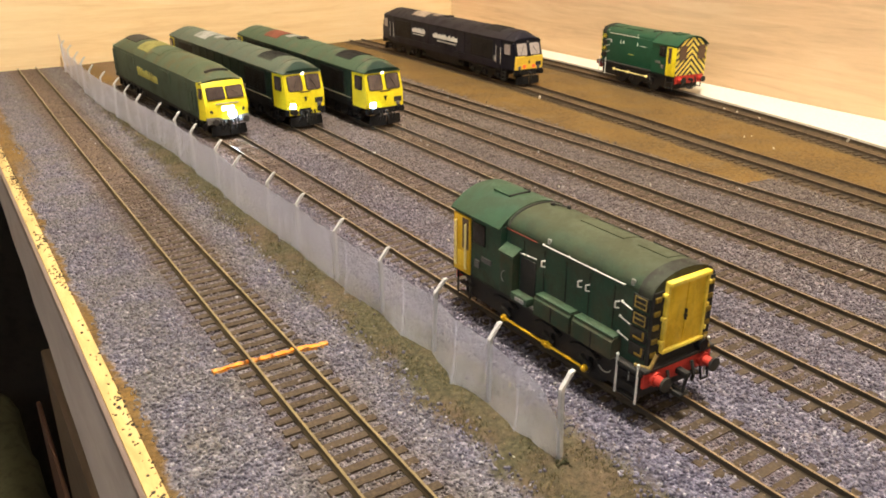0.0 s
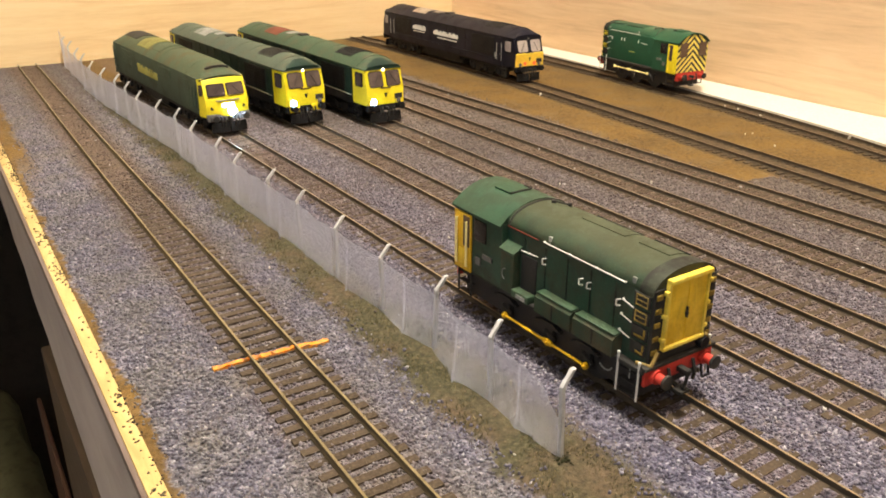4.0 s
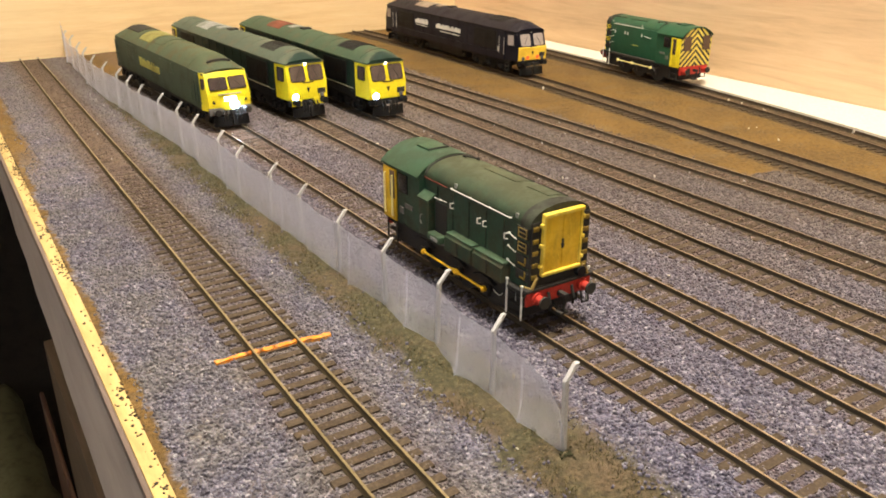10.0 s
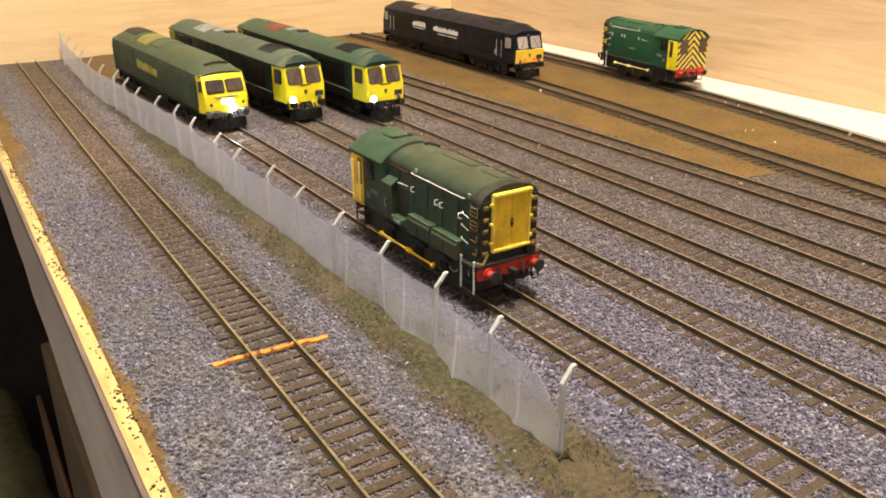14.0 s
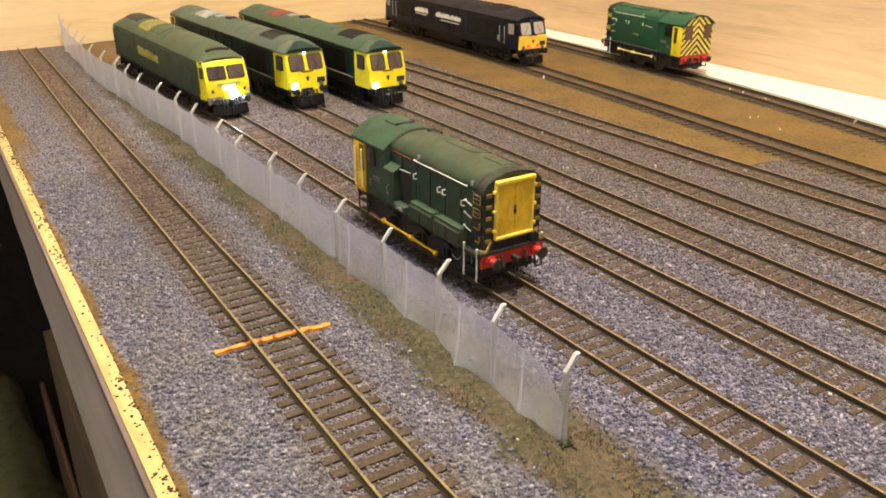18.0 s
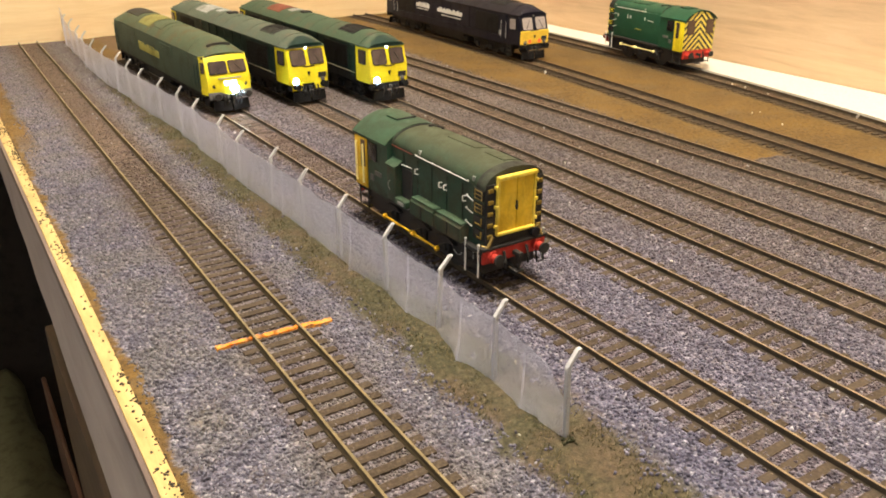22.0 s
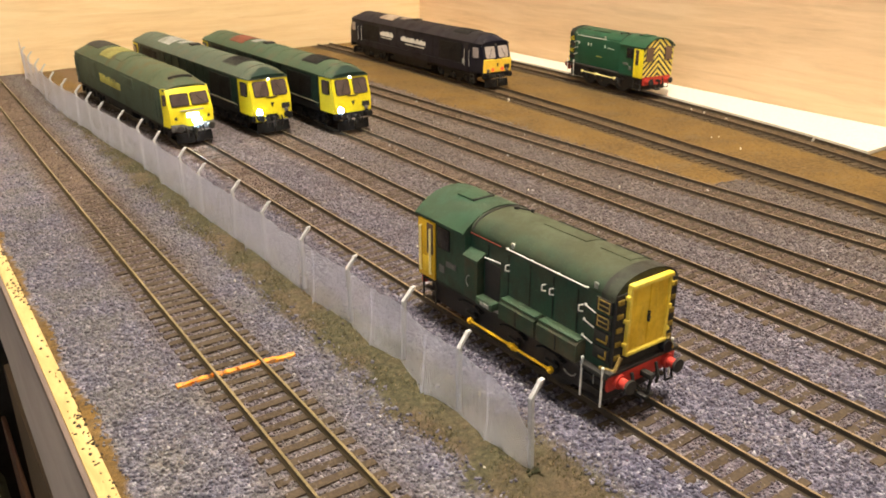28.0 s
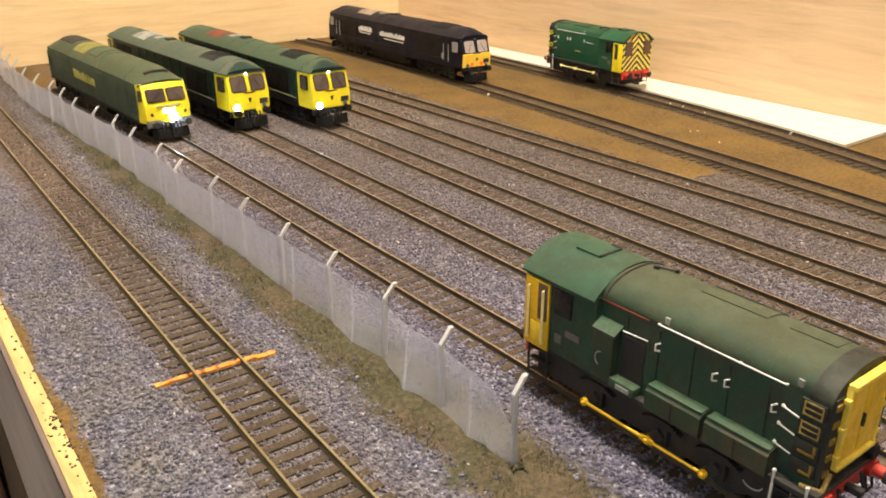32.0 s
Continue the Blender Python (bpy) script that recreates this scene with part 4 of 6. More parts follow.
        bm = box(B(), -0.0045, 0.0045, min(q(-0.0007), q(0.0004)), max(q(-0.0007), q(0.0004)), 0.0268, 0.0275)
        part("number_panel", bm, SOOT, cab)
        bm = loft(B(), [[(-0.0012, q(-0.0008), 0.0232), (0.0012, q(-0.0008), 0.0232), (0.0003, q(-0.0008), 0.0200), (-0.0003, q(-0.0008), 0.0200)],
                        [(-0.0012, q(0.0004), 0.0232), (0.0012, q(0.0004), 0.0232), (0.0003, q(0.0004), 0.0200), (-0.0003, q(0.0004), 0.0200)]])
        part("emblem", bm, SOOT, cab)
        for sx in (-1, 1):
            on = end == 0 and lights and sx < 0
            bm = ball(B(), (sx * 0.0110, q(-0.0004), 0.0168), 0.0027 if on else 0.0021, 14, 8, (1, 0.5, 1))
            lamp = part("headlight", bm, HEAD_GLOW if on else GREY_IRON, cab, "lit white headlight" if on else "")
            bm = B()
            rod(bm, (sx * 0.0110, q(-0.0008), 0.0168), (sx * 0.0110, q(0.001), 0.0168), 0.0028, 16)
            part("lamp_rim", bm, nose_mat, lamp)
            if lettered:
                bm = rod(B(), (sx * 0.0055, q(-0.0010), 0.0178), (sx * 0.0055, q(0.001), 0.0178), 0.0018, 12)
                part("tail_light", bm, TAIL_GLOW if end == 0 else RED, cab, "small red tail light")
        bm = ball(B(), (0, q(0.0032), 0.0402), 0.0010, 10, 6)
        part("marker_light", bm, MARK_FLARE_GLOW if end == 0 and lights else GREY_IRON, cab)
        if low_mat is not COAL and end == 0:
            # yellow plough leaves hang under the nose
            for sx in (-1, 1):
                bm = box(B(), sx * 0.0090 - 0.0050, sx * 0.0090 + 0.0032, q(-0.0006), q(0.0012), 0.0098, 0.0150, 0.0004)
                part("lower_nose", bm, nose_mat, cab)
        out = -1 if end == 0 else 1
        front_gear(t, q(0.0), out, COAL)
        buffers(t, q(0.0), out, COAL, COAL, 0.0132)
    # underframe, tank and bogies
    bm = box(B(), -0.0152, 0.0152, 0.012, L - 0.012, 0.0112, 0.0145)
    frame_ = part("underframe", bm, COAL, t)
    bm = prism(B(), [(-0.0148, 0.0112), (-0.0148, 0.0055), (-0.0120, 0.0028), (0.0120, 0.0028), (0.0148, 0.0055), (0.0148, 0.0112)], 0.100, 0.168)
    part("fuel_tank", bm, COAL, frame_)
    for yy in (0.096, 0.172):
        for side in (-1, 1):
            part("air_tank", rod(B(), (side * 0.0125, yy - 0.004, 0.0070), (side * 0.0125, yy + 0.004, 0.0070), 0.0028, 12), COAL, frame_)
    bogie(t, 0.050, 0.062, 3, 0.0070)
    bogie(t, L - 0.050, 0.062, 3, 0.0070)
    for side in (-1, 1):
        for yy in (0.0180, L - 0.0180):
            bm = B()
            for zz in (0.0040, 0.0075, 0.0110):
                box(bm, side * 0.0150 - 0.0018, side * 0.0150 + 0.0018, yy - 0.0028, yy + 0.0028, zz, zz + 0.0005)
            for dy in (-0.0028, 0.0028):
                rod(bm, (side * 0.0164, yy + dy, 0.0040), (side * 0.0164, yy + dy, 0.0140), 0.0003, 5)
            part("footstep", bm, SOOT if lettered else COAL, frame_)
    if lettered:
        for side in (-1, 1):
            x = side * (w + 0.0003)
            for y0, y1, z0, z1, yb in ((0.166, 0.194, 0.0292, 0.0345, 0.0270), (0.100, 0.150, 0.0285, 0.0335, 0.0255)):
                part("lettering", bars(B(), rng, x, side, y0, y1, z0, z1, gap=0.0008, stroke=(0.0008, 0.0016)), WHITE, body, "white painted lettering")
                bm = box(B(), x - 0.0003, x + 0.0003, y0 + 0.002, y1 - 0.010 if y1 < 0.16 else y1 - 0.002, yb, yb + 0.0008)
                part("lettering", bm, WHITE, body, "white painted small line")
            bm = box(B(), x - 0.0003, x + 0.0003, 0.0305, 0.0330, 0.0205, 0.0250)
            part("notice", bm, PALE, body, "pale notice panel")
    return t


def rounded_loco(key, y, label):
    """An older two-cab diesel with raked cab fronts and a rounded body."""
    L, w, zc, zt = 0.243, 0.0176, 0.0395, 0.0492
    rng = random.Random(5)
    t = thing("diesel_locomotive", loco_place(key, y, L), label, "locomotive", "locomotives of the yard")
    side = [(w * 0.94, 0.0125), (w, 0.0165), (w, zc - 0.004), (w * 0.985, zc)]
    bm = prism(B(), side + [(-x, z) for x, z in reversed(side)], 0.0117, L - 0.0117)
    body = part("body", bm, GREEN_SIDE, t)
    bm = prism(B(), roof_profile(w * 0.985, zc, zt, 0.0004, 14, 2.5), 0.0340, L - 0.0340)
    roof = part("roof", bm, ROOF_OLIVE, t)
    bm = roof_plate(B(), w * 0.985, zc, zt, -0.0135, 0.0080, 0.136, 0.166, 0.0004, 2.5)
    part("roof_panel", bm, OLIVE_PATCH, roof)
    bm = roof_plate(B(), w * 0.985, zc, zt, -0.0120, 0.0120, 0.108, 0.128, 0.0005, 2.5)
    part("roof_panel", bm, ROOF_OLIVE, roof)
    bm = roof_plate(B(), w * 0.985, zc, zt, -0.0095, 0.0095, 0.180, 0.214, 0.0005, 2.5)
    part("roof_grille", bm, SOOT, roof)
    bm = roof_plate(B(), w * 0.985, zc, zt - 0.0030, -0.0085, 0.0085, 0.0150, 0.0175, 0.0011, 2.5)
    part("horn_slot", bm, SOOT, roof)
    for yy in (0.098, 0.132, 0.170):
        part("roof_rib", roof_plate(B(), w * 0.99, zc, zt, -0.0170, 0.0170, yy - 0.0003, yy + 0.0003, 0.0002, 2.5, 12), ROOF_OLIVE, roof)
    for end in (0, 1):
        def q(yy):
            return yy if end == 0 else L - yy
        rings = []
        prof = [(0.0004, 0.0125), (0.0000, 0.0150), (-0.0004, 0.0235), (0.0008, 0.0265), (0.0052, 0.0378), (0.0070, 0.0398), (0.0120, 0.0392), (0.0120, 0.0125)]
        ks = [0.88, 0.90, 0.91, 0.91, 0.88, 0.88, 1.0, 1.0]
        nx = 8
        for i in range(nx + 1):
            u = -1 + 2 * i / nx
            bow = 0.0016 * u * u
            rings.append([(u * w * k, q(yy + (bow if yy < 0.008 else 0)), z) for (yy, z), k in zip(prof, ks)])
        cab = part("cab", loft(B(), rings), LEMON if end == 0 else GREEN_SIDE, t, "bright yellow cab front" if end == 0 else "")
        rings = []
        for yy, top, ww in ((0.0064, zc + 0.0020, 0.875), (0.0080, zc + 0.0032, 0.925), (0.0110, zt - 0.0050, 0.975), (0.0180, zt - 0.0026, 0.985), (0.0260, zt - 0.0009, 0.986), (0.0345, zt + 0.0001, 0.986)):
            rings.append([(x, q(yy + 0.0016 * (x / w) ** 2), z) for x, z in arch(w * ww, zc - 0.0004, top, 12, 2.5)] + [(-w * ww, q(yy + 0.0016), zc - 0.0018), (w * ww, q(yy + 0.0016), zc - 0.0018)])
        part("cab_roof", loft(B(), rings), ROOF_OLIVE, t)
        slope = math.degrees(math.atan2(0.0044, 0.0113))
        for sx in (-1, 1):
            m = pose(sx * 0.0072, q(0.0029), 0.0317, 0, 0, sx * (4 if end == 0 else -4)) @ pose(0, 0, 0, -slope if end == 0 else slope)
            part("window_rubber", panel(B(), m, 0.0130, 0.0092, 0.0012, 0.0010), COAL, cab)
            glass = part("windscreen", panel(B(), m, 0.0121, 0.0083, 0.0016, 0.0008), GLASS, cab)
            bm = rod(B(), m @ Vector((sx * 0.003, -0.0012 if end == 0 else 0.0012, -0.0040)), m @ Vector((-sx * 0.002, -0.0012 if end == 0 else 0.0012, 0.0018)), 0.0002, 5)
            part("wiper", bm, SOOT, glass)
            m = pose(sx * w * 0.950, q(0.0076), 0.0318, 0, 0, 90 - sx * (9 if end == 0 else -9))
            part("side_window", panel(B(), m, 0.0034, 0.0078, 0.0014, 0.0006), GLASS, cab)
            bm = rod(B(), (sx * 0.0118, q(0.0006), 0.0192), (sx * 0.0118, q(0.0020), 0.0192), 0.0013, 12)
            part("marker_light", bm, SOOT, cab)
            bm = B()
            rod(bm, (sx * (w + 0.0010), q(0.0132), 0.0180), (sx * (w + 0.0010), q(0.0132), 0.0330), 0.00025, 6)
            rod(bm, (sx * (w + 0.0010), q(0.0198), 0.0180), (sx * (w + 0.0010), q(0.0198), 0.0330), 0.00025, 6)
            part("door_rail", bm, GREEN_DEEP, body)
            x = sx * (w + 0.0001)
            bm = box(B(), x - 0.0002, x + 0.0002, min(q(0.0138), q(0.0192)), max(q(0.0138), q(0.0192)), 0.0150, 0.0375)
            part("cab_door", bm, GREEN_SIDE, body)
        bm = box(B(), -0.0085, 0.0085, min(q(-0.0010), q(0.0008)), max(q(-0.0010), q(0.0008)), 0.0242, 0.0249)
        part("number_panel", bm, CREAM_LINE, cab)
        if end == 0:
            # glowing panel added for the headlight's overexposed flare across the nose
            bm = box(B(), -0.0044, 0.0044, -0.0012, 0.0004, 0.0196, 0.0226, 0.0003)
            part("flare_panel", bm, MARK_FLARE_GLOW, cab, "glowing panel added for headlight flare on the nose")
            bm = ball(B(), (0.0030, -0.0004, 0.0165), 0.0026, 14, 8, (1.2, 0.6, 1))
            part("headlight", bm, HEAD_GLOW, cab, "lit white headlight")
        out = -1 if end == 0 else 1
        front_gear(t, q(0.0004), out, GREY_IRON)
        buffers(t, q(0.0004), out, GREY_IRON, SOOT, 0.0125)
    for s_ in (-1, 1):
        x = s_ * (w + 0.0002)
        part("lettering", bars(B(), rng, x, s_, 0.105, 0.160, 0.0235, 0.0305, gap=0.0013), DULL_YELLOW, body, "yellow painted lettering")
        for y0, y1, z0, z1 in ((0.030, 0.036, 0.016, 0.036), (0.070, 0.100, 0.030, 0.037), (0.168, 0.205, 0.026, 0.037)):
            bm = box(B(), x - 0.00015, x + 0.00015, y0, y1, z0 - 0.0005, z1 + 0.0005)
            for k in range(7):
                zz = z0 + (z1 - z0) * k / 6
                box(bm, x - 0.0003, x + 0.0003, y0 + 0.0004, y1 - 0.0004, zz - 0.0003, zz + 0.0003)
            part("side_grille", bm, GREEN_SIDE, body)
    bm = box(B(), -0.0155, 0.0155, 0.010, L - 0.010, 0.0095, 0.0130)
    frame_ = part("underframe", bm, COAL, t)
    bm = prism(B(), [(-0.0150, 0.0100), (-0.0150, 0.0050), (-0.0120, 0.0030), (0.0120, 0.0030), (0.0150, 0.0050), (0.0150, 0.0100)], 0.092, 0.152)
    part("fuel_tank", bm, COAL, frame_)
    bogie(t, 0.046, 0.056, 3, 0.0070)
    bogie(t, L - 0.046, 0.056, 3, 0.0070)
    return t


# ---------------------------------------------------------------- shunting locomotive
ROD_REACH = 0.0033      # crank throw
WHEEL = 0.0087          # rolling radius
AXLE = 0.0100           # axle height, to the flange
AXLES = (0.0275, 0.0470, 0.0720)


def shunter(m, label, body_mat, bonnet_top, cab_roof, weathered):
    """A six-coupled shunter: bonnet, cab, side boxes, rails, steps and coupling rods. y = 0 is the radiator end."""
    t = thing("shunting_locomotive", m, label, "locomotive", "locomotives of the yard")
    L, hw, cw = 0.1040, 0.0140, 0.0168
    # frames and footplate
    bm = box(B(), -0.0168, 0.0168, 0.0005, L - 0.0005, 0.0165, 0.0182, 0.0002)
    plate = part("footplate", bm, SOOT, t)
    bm = box(B(), -0.0135, 0.0135, 0.0040, L - 0.004, 0.0060, 0.0166)
    part("outside_frame", bm, BLACK, plate)
    for side in (-1, 1):
        for y in AXLES:
            bm = box(B(), side * 0.0142 - 0.0012, side * 0.0142 + 0.0012, y - 0.0026, y + 0.0026, 0.0062, 0.0125, 0.0004)
            part("axle_box", bm, BLACK, plate)
            bm = B()
            for k in range(4):
                hl = 0.0070 - 0.0012 * k
                box(bm, side * 0.0150 - 0.0008, side * 0.0150 + 0.0008, y - hl, y + hl, 0.0128 + 0.0005 * k, 0.0134 + 0.0005 * k)
            part("leaf_spring", bm, BLACK, plate)
    # bonnet with a rounded top
    zc, zt = 0.0438, 0.0504
    bm = prism(B(), [(-hw, 0.0182), (hw, 0.0182), (hw, zc), (-hw, zc)], 0.0020, 0.0740)
    bonnet = part("bonnet", bm, body_mat, t)
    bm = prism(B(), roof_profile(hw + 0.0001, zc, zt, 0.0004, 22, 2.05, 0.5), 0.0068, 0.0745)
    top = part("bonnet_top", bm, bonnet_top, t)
    bm = prism(B(), roof_profile(hw + 0.0004, zc - 0.0002, zt + 0.0002, 0.0010, 22, 2.05, 0.5), 0.0012, 0.0070)
    part("radiator_top", bm, SOOTY_GREEN, t, "soot-blackened bonnet end")
    for x0, x1, y0, y1 in ((0.0005, 0.0085, 0.0095, 0.0225), (0.0005, 0.0090, 0.0290, 0.0500)):
        part("roof_hatch", roof_plate(B(), hw, zc, zt, x0, x1, y0, y1, 0.00026, 2.05, 6, 0.5), bonnet_top, top)
    bm = B()
    for x, y0, y1 in ((0.0090, 0.028, 0.051), (0.0087, 0.008, 0.023)):
        rod(bm, (x, y0, roof_z(x, hw, zc, zt, 2.05, 0.5) + 0.0004), (x, y1, roof_z(x, hw, zc, zt, 2.05, 0.5) + 0.0004), 0.0003, 6)
    part("hatch_edge", bm, SOOTY_GREEN, top)
    bm = rod(B(), (0.0035, 0.0685, zt - 0.0010), (0.0035, 0.0685, zt + 0.0008), 0.0010, 10)
    rod(bm, (0.0035, 0.0685, zt + 0.0004), (0.0068, 0.0632, zt - 0.0002), 0.0003, 6)
    rod(bm, (0.0068, 0.0632, zt - 0.0012), (0.0068, 0.0632, zt + 0.0004), 0.0007, 8)
    part("exhaust", bm, SOOT, top)
    part("lifting_lug", rod(B(), (0.0060, 0.0085, zt - 0.0022), (0.0088, 0.0070, zt - 0.0016), 0.0006, 6), SOOT, top)
    bm = B()
    for k in range(14):
        a0, a1 = math.pi * k / 14, math.pi * (k + 1) / 14
        pa, pb = [(hw * 1.005 * math.cos(a), roof_z(hw * math.cos(a), hw, zc, zt, 2.05, 0.5) + 0.0002) for a in (a0, a1)]
        rod(bm, (pa[0], 0.0722, pa[1]), (pb[0], 0.0722, pb[1]), 0.0004, 6)
    part("seam_band", bm, SOOT, top)
    for side in (-1, 1):
        x = side * (hw + 0.0002)
        bm = box(B(), x - 0.0002, x + 0.0002, 0.0560, 0.0735, zc - 0.0008, zc - 0.00045)
        part("lining", bm, LINING if weathered else body_mat, bonnet, "thin red lining" if weathered else "")
    # radiator end: yellow frame, doors, grille flanks
    bm = box(B(), -hw, hw, 0.0008, 0.0022, 0.0182, 0.0450)
    dw = 0.0090 if weathered else 0.0100
    nose = part("radiator_frame", bm, SOOT if weathered else WASP, t)
    bm = box(B(), -dw - 0.0002, dw + 0.0002, 0.0002, 0.0012, 0.0240, 0.0470, 0.0003)
    door = part("radiator_door", bm, DOOR_YELLOW if weathered else WASP, nose, "yellow radiator doors" if weathered else "")
    bm = B()
    box(bm, -dw - 0.0006, dw + 0.0006, -0.0014, 0.0010, 0.0466, 0.0482, 0.0005)
    part("door_hood", bm, EDGE_YELLOW if weathered else SOOT, door)
    bm = box(B(), -dw - 0.0006, dw + 0.0006, -0.0010, 0.0010, 0.0234, 0.0247, 0.0004)
    part("door_sill", bm, EDGE_YELLOW if weathered else SOOT, door)
    for side in (-1, 1):
        bm = box(B(), side * dw - 0.0006, side * dw + 0.0006, -0.0006, 0.0010, 0.0242, 0.0470, 0.0003)
        part("door_post", bm, EDGE_YELLOW if weathered else SOOT, door)
        bm = box(B(), side * dw * 0.48 - dw * 0.45, side * dw * 0.48 + dw * 0.45, -0.0001, 0.0006, 0.0252, 0.0460, 0.0003)
        part("door_leaf", bm, DOOR_YELLOW if weathered else WASP, door)
    for side in (-1, 1):
        for z in (0.0268, 0.0350, 0.0430) if weathered else ():
            part("hinge", box(B(), side * (dw + 0.0008) - 0.0008, side * (dw + 0.0008) + 0.0008, -0.0008, 0.0008, z, z + 0.0014, 0.0003), EDGE_YELLOW, door)
    bm = rod(B(), (0, -0.0008, 0.0345), (0, 0.0, 0.0345), 0.0006, 8)
    box(bm, -0.0002, 0.0002, -0.0008, 0.0, 0.0330, 0.0368)
    part("door_handle", bm, SOOT, door)
    if weathered:
        for side in (-1, 1):
            bm = rod(B(), (side * 0.0112, -0.0002, 0.0236), (side * 0.0138, -0.0002, 0.0192), 0.0007, 6)
            rod(bm, (side * 0.0138, -0.0002, 0.0192), (side * 0.0148, 0.0050, 0.0188), 0.0007, 6)
            part("corner_bracket", bm, SLAT_YELLOW, nose)
            for k in range(5):
                z = 0.0225 + 0.0048 * k
                bm = box(B(), side * 0.0122 - 0.0013, side * 0.0122 + 0.0013, 0.0003, 0.0012, z, z + 0.0018, 0.0003)
                part("frame_patch", bm, WORN_YELLOW, nose, "worn yellow flash on black")
    for side in (-1, 1):
        x = side * (hw + 0.0003)
        for k in range(4):
            z0 = 0.0212 + 0.0056 * k
            bm = box(B(), x - 0.0004, x + 0.0004, 0.0022, 0.0088, z0, z0 + 0.0046, 0.0003)
            g = part("side_louvre", bm, SOOT, bonnet)
            bm = B()
            if not weathered:
                for j in range(3):
                    z = z0 + 0.0008 + 0.0013 * j
                    box(bm, x - 0.0007, x + 0.0007, 0.0030, 0.0080, z, z + 0.00045)
            elif k > 1:
                for z in (z0 + 0.0004, z0 + 0.0021, z0 + 0.0038):
                    box(bm, x - 0.0006, x + 0.0006, 0.0028, 0.0078, z, z + 0.0004)
                for yy in (0.0028, 0.0074):
                    box(bm, x - 0.00055, x + 0.00055, yy, yy + 0.0004, z0 + 0.0004, z0 + 0.0042)
            else:
                box(bm, x - 0.0006, x + 0.0006, 0.0030, 0.0062 + 0.0012 * k, z0 + 0.0008, z0 + 0.0016, 0.0002)
                box(bm, x - 0.0006, x + 0.0006, 0.0028, 0.0036, z0 + 0.0018, z0 + 0.0042, 0.0002)
            part("slat", bm, (SLAT_YELLOW if k > 1 else WORN_YELLOW) if weathered else LEMON if k % 2 else SOOT, g)
    # bonnet doors, handles and the long rail
    for side in (-1, 1):
        x = side * (hw + 0.00015)
        for y in (0.0170, 0.0285, 0.0400, 0.0515, 0.0630):
            part("door_seam", box(B(), x - 0.0002, x + 0.0002, y - 0.00012, y + 0.00012, 0.0200, zc - 0.002), SOOTY_GREEN if weathered else BLACK, bonnet)
        for y, z in ((0.0155, 0.0358), (0.0292, 0.0362), (0.0330, 0.0362), (0.0520, 0.0366)):
            bm = B()
            xx, thick = side * (hw + 0.0012), 0.00028 if weathered else 0.00042
            if not weathered:
                z += 0.0012
            rod(bm, (xx, y, z - 0.0010), (xx, y, z + 0.0010), thick, 6)
            rod(bm, (xx, y, z + 0.0010), (side * hw, y - 0.0008, z + 0.0012), thick, 6)
            rod(bm, (xx, y, z - 0.0010), (side * hw, y - 0.0008, z - 0.0012), thick, 6)
            part("grab_handle", bm, WHITE, bonnet)
        for y, z, n_ in ((0.0105, 0.0375, 1), (0.0108, 0.0322, 1), (0.0110, 0.0265, 1)):
            bm = B()
            rod(bm, (side * (hw + 0.0010), y - 0.0022, z - 0.0006), (side * (hw + 0.0012), y + 0.0022, z + 0.0006), 0.00025, 6)
            ball(bm, (side * (hw + 0.0010), y + 0.0022, z + 0.0006), 0.0005, 8, 5)
            part("grab_handle", bm, WHITE, bonnet)
        bm = B()
        rod(bm, (side * (hw + 0.0010), 0.0130, 0.0440), (side * (hw + 0.0010), 0.0520, 0.0440), 0.00027, 6)
        for y in (0.0130, 0.0260, 0.0390, 0.0520):
            rod(bm, (side * (hw - 0.0004), y, 0.0436), (side * (hw + 0.0010), y, 0.0440), 0.00034, 6)
        part("long_handrail", bm, WHITE, bonnet, "long white handrail")
        bm = B()
        rod(bm, (side * (hw + 0.0010), 0.0550, 0.0372), (side * (hw + 0.0010), 0.0640, 0.0366), 0.00024, 6)
        ball(bm, (side * (hw + 0.0010), 0.0595, 0.0369), 0.0004, 8, 5)
        part("short_handrail", bm, WHITE, bonnet)
        for y in (0.0100, 0.0500):
            bm = box(B(), side * 0.0136 - 0.0004, side * 0.0136 + 0.0004, y - 0.0008, y + 0.0008, zc + 0.0003, zc + 0.0026, 0.0002)
            part("lamp_iron", bm, PALE, bonnet)
        # battery boxes on the running plate
        for y0, y1, z1 in ((0.0125, 0.0315, 0.0252), (0.0328, 0.0515, 0.0252)) if weathered else ():
            bm = loft(B(), [[(side * hw * 0.98, y, 0.0180), (side * 0.0184, y, 0.0180), (side * 0.0184, y, z1 - 0.0012), (side * 0.0172, y, z1), (side * hw * 0.98, y, z1 + 0.0004)] for y in (y0, y1)])
            bx = part("battery_box", bm, BOX_GREEN, t)
            bm = box(B(), min(side * hw, side * 0.0178), max(side * hw, side * 0.0187), y0 + 0.0002, y1 - 0.0002, z1 + 0.0001, z1 + 0.0007, 0.0002)
            part("box_lid", bm, LID_GREEN, bx)
            bm = box(B(), side * 0.0184 - 0.0003, side * 0.0184 + 0.0003, (y0 + y1) / 2 - 0.0002, (y0 + y1) / 2 + 0.0002, 0.0185, z1 - 0.001)
            part("box_seam", bm, BLACK, bx)
        if not weathered:
            bm = box(B(), side * 0.0140 - 0.0008, side * 0.0140 + 0.0008, 0.0095, 0.0735, 0.0182, 0.0436, 0.0005)
            bx = part("side_panel", bm, body_mat, t)
            bm = bars(B(), random.Random(2), side * 0.0149, side, 0.0400, 0.0480, 0.0275, 0.0287, 0.0002, 0.0004)
